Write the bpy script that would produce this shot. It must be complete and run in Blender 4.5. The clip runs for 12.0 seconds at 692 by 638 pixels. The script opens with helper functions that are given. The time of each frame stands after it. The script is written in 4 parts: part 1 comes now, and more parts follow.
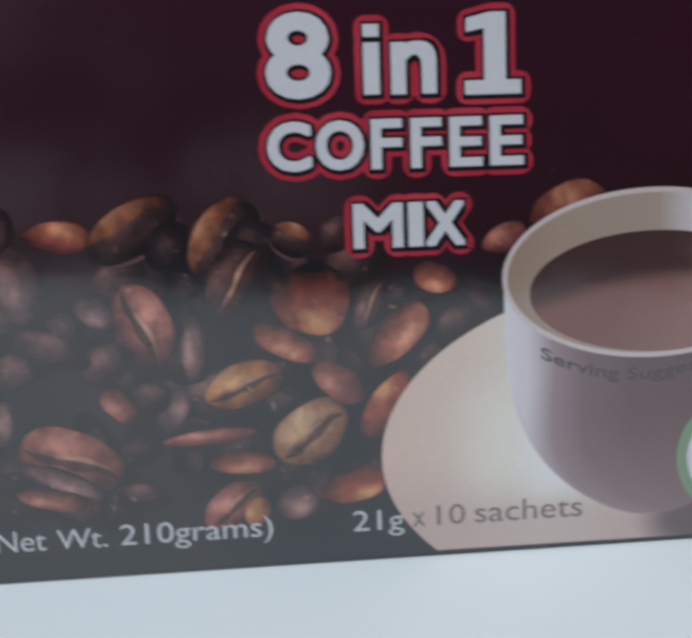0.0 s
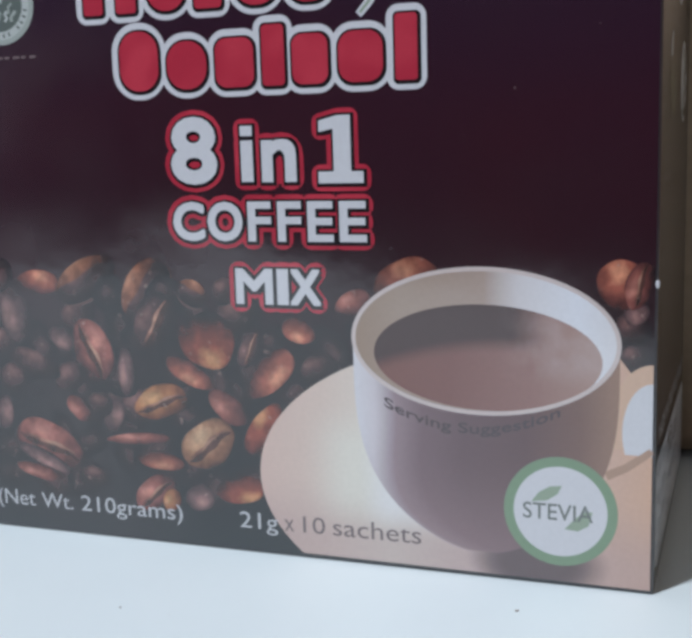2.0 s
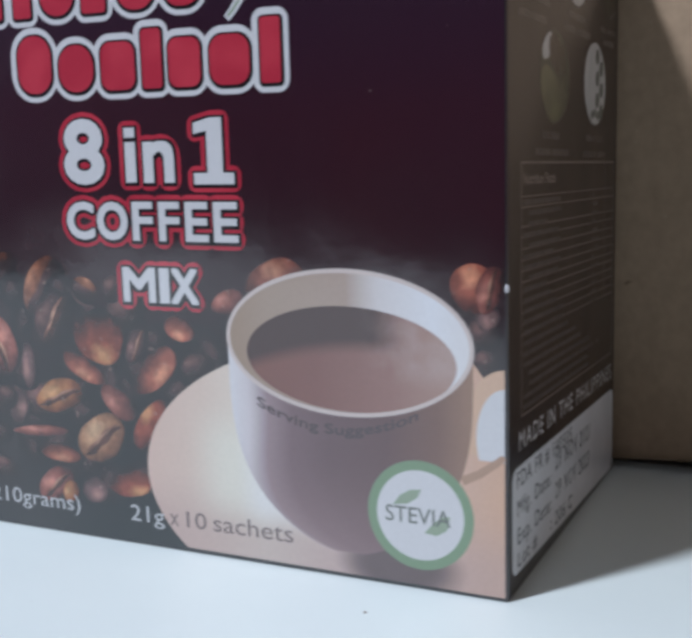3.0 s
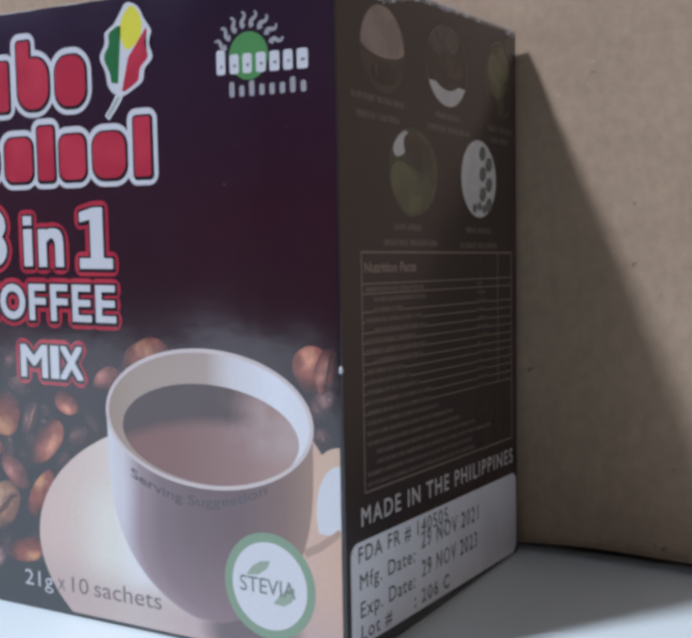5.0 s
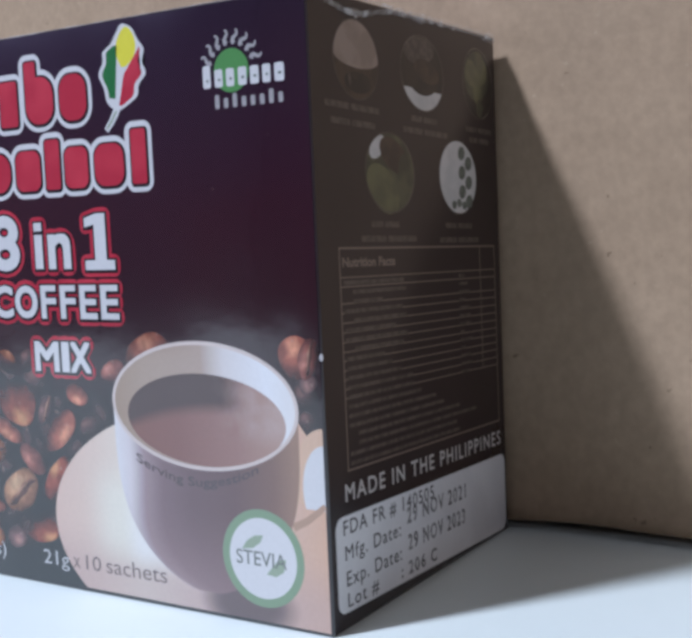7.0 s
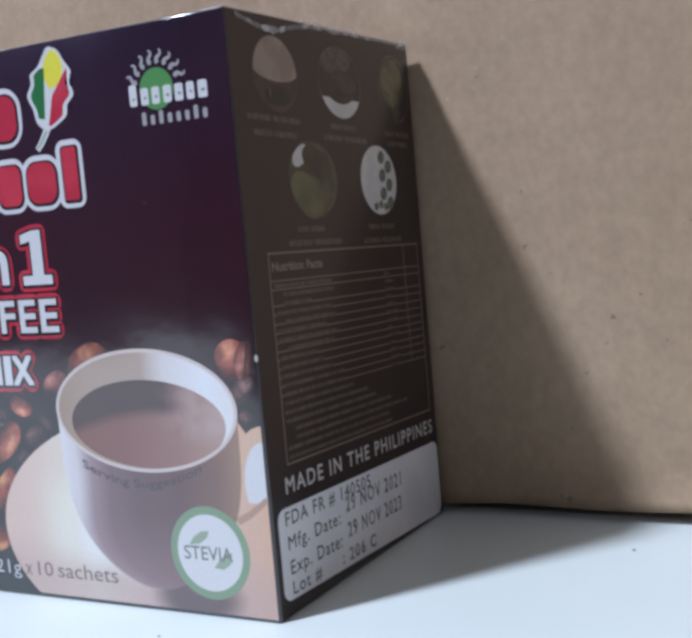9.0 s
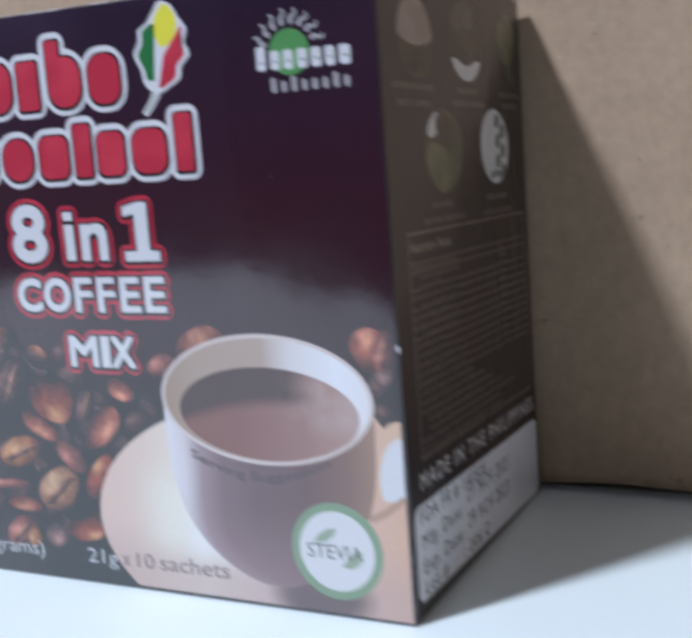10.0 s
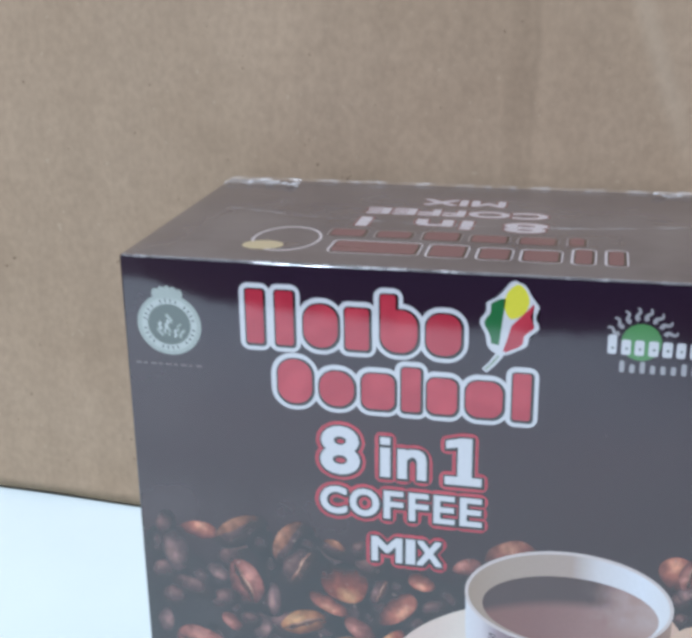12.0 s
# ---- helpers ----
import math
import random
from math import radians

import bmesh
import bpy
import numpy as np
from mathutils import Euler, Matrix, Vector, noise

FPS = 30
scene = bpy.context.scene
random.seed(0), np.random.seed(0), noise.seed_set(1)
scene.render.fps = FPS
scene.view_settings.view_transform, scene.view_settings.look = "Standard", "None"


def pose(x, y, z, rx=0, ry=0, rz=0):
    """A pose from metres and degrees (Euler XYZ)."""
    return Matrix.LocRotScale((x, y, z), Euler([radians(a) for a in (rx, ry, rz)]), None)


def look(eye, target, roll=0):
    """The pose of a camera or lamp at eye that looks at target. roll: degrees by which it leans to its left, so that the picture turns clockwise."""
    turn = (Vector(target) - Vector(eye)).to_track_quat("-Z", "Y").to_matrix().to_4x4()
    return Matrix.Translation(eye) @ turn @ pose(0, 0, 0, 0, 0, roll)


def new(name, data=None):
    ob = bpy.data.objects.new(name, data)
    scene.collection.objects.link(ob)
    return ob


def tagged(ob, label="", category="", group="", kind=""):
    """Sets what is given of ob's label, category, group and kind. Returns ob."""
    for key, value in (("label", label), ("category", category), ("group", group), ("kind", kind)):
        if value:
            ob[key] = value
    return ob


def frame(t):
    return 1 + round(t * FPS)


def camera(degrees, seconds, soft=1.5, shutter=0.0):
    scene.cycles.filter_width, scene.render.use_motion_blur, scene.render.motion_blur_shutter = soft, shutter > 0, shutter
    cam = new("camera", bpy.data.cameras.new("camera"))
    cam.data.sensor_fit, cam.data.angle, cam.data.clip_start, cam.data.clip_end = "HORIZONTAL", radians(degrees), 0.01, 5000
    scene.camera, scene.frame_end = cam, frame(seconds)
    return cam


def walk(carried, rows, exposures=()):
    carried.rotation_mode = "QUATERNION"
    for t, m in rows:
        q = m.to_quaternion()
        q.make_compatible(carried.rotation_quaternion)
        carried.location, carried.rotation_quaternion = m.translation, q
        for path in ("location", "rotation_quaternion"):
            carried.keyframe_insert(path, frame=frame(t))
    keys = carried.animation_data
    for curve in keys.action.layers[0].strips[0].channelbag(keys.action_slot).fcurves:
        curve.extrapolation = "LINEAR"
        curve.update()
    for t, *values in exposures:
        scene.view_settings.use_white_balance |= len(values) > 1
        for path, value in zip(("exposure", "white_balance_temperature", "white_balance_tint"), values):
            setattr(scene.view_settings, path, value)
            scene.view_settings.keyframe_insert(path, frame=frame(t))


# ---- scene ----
cam = camera(34.32, 12.0, soft=3.8, shutter=0.5)
PATH = [
    (0, (-0.1147, -0.2047, 0.0779), (-0.0916, 0.0415, 0.0408), -1.86),
    (0.5, (-0.0608, -0.2074, 0.0919), (-0.0777, 0.0361, 0.0381), -1.86),
    (1, (-0.0317, -0.2120, 0.0974), (-0.0741, 0.0280, 0.0419), -2.03),
    (1.5, (-0.0147, -0.2231, 0.0969), (-0.0752, 0.0154, 0.0527), -2.32),
    (2, (0.0163, -0.2310, 0.0998), (-0.0673, 0.0007, 0.0571), -1.73),
    (2.5, (0.0333, -0.2227, 0.0976), (-0.0659, 0.0030, 0.0559), -1.49),
    (3, (0.0660, -0.2131, 0.0985), (-0.0403, 0.0093, 0.0568), -1.57),
    (3.5, (0.0795, -0.2093, 0.0967), (-0.0336, 0.0108, 0.0616), -1.44),
    (3.7, (0.0857, -0.2105, 0.0949), (-0.0258, 0.0112, 0.0645), -1.22),
    (5.3, (0.1285, -0.2015, 0.0983), (0.0002, 0.0121, 0.0777), -1.40),
    (5.5, (0.1349, -0.2051, 0.0964), (0.0044, 0.0072, 0.0767), -1.75),
    (6, (0.1371, -0.2071, 0.0973), (0.0023, 0.0022, 0.0746), -1.99),
    (6.5, (0.1394, -0.2091, 0.0978), (0.0050, 0.0005, 0.0752), -2.11),
    (7, (0.1402, -0.2130, 0.0976), (0.0082, -0.0019, 0.0755), -2.45),
    (7.2, (0.1439, -0.2160, 0.0998), (0.0132, -0.0042, 0.0760), -2.42),
    (9, (0.1485, -0.2245, 0.0992), (0.0289, -0.0063, 0.0758), -4.98),
    (9.5, (0.1451, -0.2250, 0.0978), (0.0271, -0.0064, 0.0698), -4.80),
    (10, (0.1004, -0.2246, 0.1154), (-0.0104, -0.0043, 0.0740), -4.29),
    (10.5, (0.0638, -0.2268, 0.1573), (-0.0409, -0.0064, 0.1027), -2.46),
    (11, (0.0307, -0.2505, 0.1873), (-0.0545, -0.0242, 0.1239), -1.51),
    (11.5, (-0.0084, -0.2642, 0.2110), (-0.0764, -0.0355, 0.1364), -0.93),
    (12, (-0.0356, -0.2820, 0.2372), (-0.0883, -0.0523, 0.1539), -0.81),
]
EXPOSURE = [(0, -0.22, 6800, 14), (1.5, -0.08, 6700, 14), (2.5, 0.02, 6550, 14), (3.5, 0.0, 6480, 15), (5.5, 0.18, 6230, 17), (9, 0.28, 6200, 16), (10, 0.30, 6200, 16), (11, 0.38, 6000, 9.5), (12, 0.32, 6120, 10)]
walk(cam, [(t, look(eye, target, roll)) for t, eye, target, roll in PATH], EXPOSURE)

# box and table, in metres; the box's front lower right corner is the origin
BOX_W, BOX_D, BOX_H = 0.1657, 0.1010, 0.150
TABLE_FRONT = -0.325   # the table's front edge, seen along the table
TABLE_TURN = 30.0   # the box stands askew on the table

# ---- world and light ----
world = bpy.data.worlds.new("world")
scene.world = world
world.use_nodes = True
world.node_tree.nodes["Background"].inputs["Color"].default_value = (1.0, 0.96, 0.93, 1)
world.node_tree.nodes["Background"].inputs["Strength"].default_value = 0.02

# one round ceiling light, above and in front of the table, to its left
lamp_data = bpy.data.lights.new("ceiling_light", "AREA")
lamp_data.shape, lamp_data.size, lamp_data.energy, lamp_data.color = "DISK", 0.19, 46, (0.830, 0.918, 1.045)
lamp = new("ceiling_light", lamp_data)
lamp.matrix_world = look((-0.755, -1.00, 1.80), (-0.05, -0.05, 0.05))


# ---- material helpers ----
class Nodes:
    def __init__(self, name):
        self.mat = bpy.data.materials.new(name)
        self.mat.use_nodes = True
        self.tree = self.mat.node_tree
        self.bsdf = self.tree.nodes["Principled BSDF"]

    def put(self, socket, value):
        if isinstance(value, bpy.types.NodeSocket):
            self.tree.links.new(value, socket)
        elif isinstance(value, tuple) and len(value) == 3 and socket.type == "RGBA":
            socket.default_value = (*value, 1)
        else:
            socket.default_value = value

    def math(self, op, a, b=0.0, clamp=False):
        n = self.tree.nodes.new("ShaderNodeMath")
        n.operation, n.use_clamp = op, clamp
        self.put(n.inputs[0], a)
        self.put(n.inputs[1], b)
        return n.outputs[0]

    def mix(self, fac, a, b, mode="MIX"):
        n = self.tree.nodes.new("ShaderNodeMix")
        n.data_type, n.blend_type = "RGBA", mode
        self.put(n.inputs[0], fac)
        self.put(n.inputs[6], a)
        self.put(n.inputs[7], b)
        return n.outputs[2]

    def step(self, value, lo, hi):
        """0 below lo, 1 above hi, smooth between."""
        n = self.tree.nodes.new("ShaderNodeMapRange")
        n.interpolation_type = "SMOOTHSTEP"
        flip = lo > hi
        self.put(n.inputs["Value"], value)
        n.inputs["From Min"].default_value, n.inputs["From Max"].default_value = (hi, lo) if flip else (lo, hi)
        n.inputs["To Min"].default_value, n.inputs["To Max"].default_value = (1, 0) if flip else (0, 1)
        return n.outputs[0]

    def ramp(self, value, *stops):
        n = self.tree.nodes.new("ShaderNodeValToRGB")
        self.put(n.inputs[0], value)
        while len(n.color_ramp.elements) < len(stops):
            n.color_ramp.elements.new(0.5)
        for e, (p, c) in zip(n.color_ramp.elements, stops):
            e.position, e.color = p, (*c, 1)
        return n.outputs[0]

    def where(self):
        g = self.tree.nodes.new("ShaderNodeNewGeometry")
        s = self.tree.nodes.new("ShaderNodeSeparateXYZ")
        self.tree.links.new(g.outputs["Position"], s.inputs[0])
        self.place = g.outputs["Position"]
        return s.outputs

    def local(self):
        g = self.tree.nodes.new("ShaderNodeTexCoord")
        s = self.tree.nodes.new("ShaderNodeSeparateXYZ")
        self.tree.links.new(g.outputs["Object"], s.inputs[0])
        return s.outputs

    def random(self):
        return self.tree.nodes.new("ShaderNodeObjectInfo").outputs["Random"]

    def noise(self, scale, detail=3.0, stretch=None):
        if not hasattr(self, "place"):
            self.where()
        n = self.tree.nodes.new("ShaderNodeTexNoise")
        n.inputs["Scale"].default_value, n.inputs["Detail"].default_value = scale, detail
        vec = self.place
        if stretch:
            m = self.tree.nodes.new("ShaderNodeMapping")
            m.inputs["Scale"].default_value = stretch
            self.tree.links.new(vec, m.inputs[0])
            vec = m.outputs[0]
        self.tree.links.new(vec, n.inputs["Vector"])
        return n.outputs[0]

    def bump(self, height, strength, distance, normal=None):
        n = self.tree.nodes.new("ShaderNodeBump")
        n.inputs["Strength"].default_value, n.inputs["Distance"].default_value = strength, distance
        self.put(n.inputs["Height"], height)
        if normal:
            self.put(n.inputs["Normal"], normal)
        return n.outputs[0]

    def finish(self, color, rough=0.5, spec=0.5, normal=None, coat=0.0, coat_rough=0.05, coat_ior=1.5, coat_normal=None):
        b = self.bsdf.inputs
        self.put(b["Base Color"], color)
        self.put(b["Roughness"], rough)
        b["Specular IOR Level"].default_value = spec
        b["Coat Weight"].default_value, b["Coat Roughness"].default_value, b["Coat IOR"].default_value = coat, coat_rough, coat_ior
        if normal:
            self.put(b["Normal"], normal)
        if coat_normal:
            self.put(b["Coat Normal"], coat_normal)
        return self.mat

    def printed(self, color, ior=1.95, gloss=0.115):
        """Ink on laminated board under tight clear film: glossy, bowed towards the folds, a little wavy."""
        x, y, z = self.where()
        sx = self.math("ABSOLUTE", self.math("DIVIDE", self.math("ADD", x, BOX_W / 2), BOX_W / 2))
        sz = self.math("MAXIMUM", self.math("DIVIDE", self.math("SUBTRACT", z, BOX_H / 2), BOX_H / 2), 0.0)
        along = self.math("DIVIDE", self.math("ADD", x, BOX_W), BOX_W)
        pull = self.ramp(along, *[(p, (q, q, q)) for p, q in ((0.01, 0.15), (0.05, 0.39), (0.09, 0.56), (0.20, 0.87), (0.30, 1.0), (0.70, 0.94), (0.80, 0.45), (0.89, 0.22), (0.95, 0.15))])
        pull = self.math("ADD", self.math("MULTIPLY", pull, 1.15), self.math("MULTIPLY", self.noise(24, 1.0), 0.35))
        lip = self.math("MULTIPLY", self.math("POWER", sz, 12.0), pull)
        bow = self.math("MULTIPLY", self.math("ADD", self.math("POWER", sx, 9.0), lip), -0.0018)
        wave = self.bump(bow, 1.0, 1.0)
        wave = self.bump(self.noise(22, 1.0), 0.30, 0.0030, wave)
        wave = self.bump(self.noise(150, 2.0), 0.10, 0.0003, wave)
        wave = self.bump(self.noise(70, 1.0, (1.0, 1.0, 0.10)), 0.20, 0.0010, wave)
        grain = self.noise(900, 2.0)
        ink = self.mix(0.06, color, self.mix(1.0, color, self.ramp(grain, (0.3, (0.6, 0.6, 0.6)), (0.7, (1.35, 1.35, 1.35))), "MULTIPLY"))
        return self.finish(ink, 0.5, 0.1, None, 1.0, gloss, ior, wave)


def ink(name, color):
    """A plain printed colour."""
    return Nodes(name).printed(color)


def end_ink(name, color, other=None, scale=140.0):
    """A colour printed on the box's end, duller; with a second colour it is mottled like a small photograph."""
    m = Nodes(name)
    if other:
        color = m.mix(m.step(m.noise(scale, 2.0), 0.38, 0.62), color, other)
    return m.printed(color, 1.47, 0.22)


# ---- materials ----
def table_white():
    m = Nodes("white_laminate")
    x, y, z = m.where()
    soft = m.noise(9, 4.0)
    fine = m.noise(700, 3.0)
    spots = m.step(m.noise(150, 1.0), 0.80, 0.84)
    base = m.ramp(soft, (0.3, (0.690, 0.775, 0.765)), (0.7, (0.745, 0.828, 0.812)))
    base = m.mix(m.math("MULTIPLY", spots, 0.25), base, (0.45, 0.42, 0.38))
    rough = m.math("ADD", m.math("MULTIPLY", fine, 0.12), 0.33)
    return m.finish(base, rough, 0.45, m.bump(fine, 0.10, 0.0002))


def kraft():
    m = Nodes("kraft_board")
    x, y, z = m.where()
    fibre = m.noise(380, 4.0, (1.0, 1.0, 0.8))
    cloud = m.noise(16, 4.0)
    flute = m.noise(60, 2.0, (1.0, 1.0, 0.05))
    base = m.ramp(cloud, (0.3, (0.372, 0.266, 0.177)), (0.7, (0.416, 0.303, 0.207)))
    blotch = m.noise(95, 4.0, (0.7, 0.7, 1.3))
    base = m.mix(0.36, base, m.mix(1.0, base, m.ramp(fibre, (0.3, (0.78, 0.78, 0.78)), (0.7, (1.19, 1.19, 1.19))), "MULTIPLY"))
    base = m.mix(0.16, base, m.mix(1.0, base, m.ramp(blotch, (0.3, (0.82, 0.81, 0.80)), (0.7, (1.14, 1.15, 1.16))), "MULTIPLY"))
    base = m.mix(0.18, base, m.mix(1.0, base, m.ramp(flute, (0.35, (0.8, 0.8, 0.8)), (0.65, (1.15, 1.15, 1.15))), "MULTIPLY"))
    flecks = m.step(m.noise(230, 2.0), 0.725, 0.765)
    base = m.mix(m.math("MULTIPLY", flecks, 0.55), base, (0.13, 0.085, 0.05))
    pale = m.step(m.noise(310, 2.0), 0.70, 0.76)
    base = m.mix(m.math("MULTIPLY", pale, 0.25), base, (0.58, 0.47, 0.34))
    # a thin darker line along one fold, a wide paler one along another
    fold = m.math("ABSOLUTE", m.math("ADD", m.math("SUBTRACT", x, m.math("MULTIPLY", z, 0.04)), 0.0657))
    line = m.math("MULTIPLY", m.step(fold, 0.0022, 0.0), m.step(z, 0.13, 0.18))
    base = m.mix(m.math("MULTIPLY", line, 0.16), base, (0.20, 0.145, 0.095))
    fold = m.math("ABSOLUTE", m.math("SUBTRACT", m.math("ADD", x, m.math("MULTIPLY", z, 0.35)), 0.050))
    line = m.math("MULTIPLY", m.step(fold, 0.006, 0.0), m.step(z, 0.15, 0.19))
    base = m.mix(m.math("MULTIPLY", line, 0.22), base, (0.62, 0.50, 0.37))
    n = m.bump(blotch, 0.12, 0.0010, m.bump(m.noise(14, 2.0), 0.30, 0.004))
    return m.finish(base, 0.78, 0.25, m.bump(fibre, 0.35, 0.0004, n))


def plaster(name, lo, hi, rough=0.8):
    m = Nodes(name)
    base = m.ramp(m.noise(3, 4.0), (0.3, lo), (0.7, hi))
    return m.finish(base, rough, 0.3, m.bump(m.noise(90, 3.0), 0.2, 0.002))


def front_ground():
    """The dark front: near black above, a red glow in the middle, smoky black among the beans."""
    m = Nodes("front_ground")
    x, y, z = m.where()
    glow = m.noise(11, 3.0)
    base = m.ramp(m.math("MULTIPLY", z, 1 / 0.15), (0.0, (0.006, 0.011, 0.015)), (0.26, (0.010, 0.008, 0.011)), (0.42, (0.025, 0.0058, 0.010)),
                  (0.68, (0.031, 0.0062, 0.014)), (0.88, (0.024, 0.0078, 0.021)), (1.0, (0.019, 0.0078, 0.022)))
    red = m.math("MULTIPLY", m.step(glow, 0.45, 0.75), m.math("MULTIPLY", m.step(z, 0.05, 0.08), m.step(z, 0.135, 0.10)))
    base = m.mix(m.math("MULTIPLY", red, 0.55), base, (0.045, 0.006, 0.009))
    smoke = m.math("MULTIPLY", m.step(m.noise(20, 3.0), 0.36, 0.70), m.step(x, -0.095, -0.155))
    base = m.mix(m.math("MULTIPLY", smoke, 0.42), base, (0.080, 0.054, 0.056))
    smoke = m.math("MULTIPLY", m.step(m.noise(34, 3.0), 0.35, 0.70), m.math("MULTIPLY", m.step(z, 0.050, 0.068), m.math("MULTIPLY", m.step(z, 0.090, 0.072), m.step(x, -0.075, -0.115))))
    base = m.mix(m.math("MULTIPLY", smoke, 0.55), base, (0.075, 0.050, 0.054))
    smoke = m.math("MULTIPLY", m.step(m.noise(26, 3.0), 0.45, 0.72), m.math("MULTIPLY", m.step(x, -0.055, -0.025), m.step(z, 0.075, 0.095)))
    base = m.mix(m.math("MULTIPLY", smoke, 0.12), base, (0.048, 0.026, 0.026))
    dust = m.step(m.noise(420, 1.0), 0.80, 0.83)
    base = m.mix(m.math("MULTIPLY", dust, 0.4), base, (0.35, 0.33, 0.33))
    return m.printed(base)


def side_ground():
    m = Nodes("side_ground")
    x, y, z = m.where()
    base = m.ramp(m.math("MULTIPLY", z, 1 / 0.15), (0.0, (0.014, 0.0075, 0.011)), (0.35, (0.018, 0.0085, 0.0105)), (0.65, (0.022, 0.0120, 0.0125)), (1.0, (0.025, 0.0145, 0.0140)))
    base = m.mix(m.step(m.noise(25, 3.0), 0.35, 0.75), base, m.mix(0.5, base, (0.030, 0.0175, 0.0165)))
    return m.printed(base, 1.47, 0.22)


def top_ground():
    # dark print lightened in its base colour to carry the top's glare
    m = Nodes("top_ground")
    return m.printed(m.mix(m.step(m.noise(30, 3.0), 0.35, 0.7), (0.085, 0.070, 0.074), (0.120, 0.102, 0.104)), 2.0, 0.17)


def edge_board():
    m = Nodes("folded_edge")
    rub = m.step(m.noise(160, 3.0), 0.62, 0.75)
    return m.printed(m.mix(m.math("MULTIPLY", rub, 0.35), (0.012, 0.006, 0.011), (0.10, 0.08, 0.09)), 1.75, 0.11)


def bean_ink(name, deep, mid, light, hu, hv, soft=0.0):
    """A printed roasted bean: crisp on its lit side, sinking into the dark on the other."""
    m = Nodes(name)
    u, v, w = m.local()
    r = m.math("SQRT", m.math("ADD", m.math("POWER", m.math("ABSOLUTE", u), 2.0), m.math("POWER", m.math("ABSOLUTE", w), 2.0)))
    du = m.math("POWER", m.math("ABSOLUTE", m.math("SUBTRACT", u, hu)), 2.0)
    dv = m.math("POWER", m.math("ABSOLUTE", m.math("SUBTRACT", w, hv)), 2.0)
    d = m.math("SQRT", m.math("ADD", du, dv))
    d = m.math("ADD", d, m.math("MULTIPLY", m.math("SUBTRACT", m.noise(340, 3.0), 0.5), 0.75))
    dark = (0.011, 0.0085, 0.011)
    base = m.ramp(m.math("MULTIPLY", d, 0.55), (0.06, light), (0.30, mid), (0.60, deep), (0.84, dark))
    base = m.mix(0.75, base, m.mix(1.0, base, m.ramp(m.noise(300, 4.0), (0.3, (0.45, 0.42, 0.42)), (0.7, (1.55, 1.5, 1.5))), "MULTIPLY"))
    glint = m.math("MULTIPLY", m.step(m.noise(560, 2.0), 0.63, 0.72), m.step(d, 1.2, 0.5))
    base = m.mix(m.math("MULTIPLY", glint, 0.40), base, (0.46, 0.31, 0.26))
    tone = m.ramp(m.random(), (0.0, (0.75, 0.72, 0.72)), (1.0, (1.18, 1.12, 1.12)))
    base = m.mix(1.0, base, tone, "MULTIPLY")
    rim = m.math("ADD", r, m.math("MULTIPLY", m.math("SUBTRACT", m.noise(280, 3.0), 0.5), 0.35))
    base = m.mix(m.math("MULTIPLY", m.step(rim, 0.92 - 0.75 * soft, 1.06), 0.35 + 0.65 * soft if soft else 0.55), base, dark)
    return m.printed(base)


def saucer_ink():
    m = Nodes("saucer_ink")
    x, y, z = m.where()
    base = m.ramp(m.math("MULTIPLY", m.math("ADD", x, 0.09), 1 / 0.09), (0.0, (0.64, 0.46, 0.39)), (0.18, (0.67, 0.53, 0.45)), (0.36, (0.73, 0.67, 0.58)), (0.62, (0.60, 0.45, 0.42)), (1.0, (0.62, 0.38, 0.26)))
    low = m.step(z, 0.022, 0.004)
    base = m.mix(m.math("MULTIPLY", low, 0.6), base, (0.45, 0.315, 0.295))
    glow = m.math("MULTIPLY", m.step(x, -0.080, -0.066), m.math("MULTIPLY", m.step(x, -0.046, -0.060), m.math("MULTIPLY", m.step(z, 0.006, 0.018), m.step(z, 0.040, 0.026))))
    base = m.mix(m.math("MULTIPLY", glow, 0.7), base, (0.75, 0.74, 0.64))
    bright = m.math("MULTIPLY", m.math("MULTIPLY", m.step(x, -0.066, -0.057), m.step(x, -0.040, -0.050)), m.step(z, 0.007, 0.016))
    base = m.mix(m.math("MULTIPLY", bright, 0.75), base, (0.76, 0.75, 0.76))
    du = m.math("POWER", m.math("ABSOLUTE", m.math("DIVIDE", m.math("ADD", x, 0.0245), 0.0120)), 2.0)
    dv = m.math("POWER", m.math("ABSOLUTE", m.math("DIVIDE", m.math("SUBTRACT", z, 0.0045), 0.0066)), 2.0)
    base = m.mix(m.math("MULTIPLY", m.step(m.math("ADD", du, dv), 1.9, 0.3), 0.9), base, (0.085, 0.055, 0.062))
    return m.printed(base)


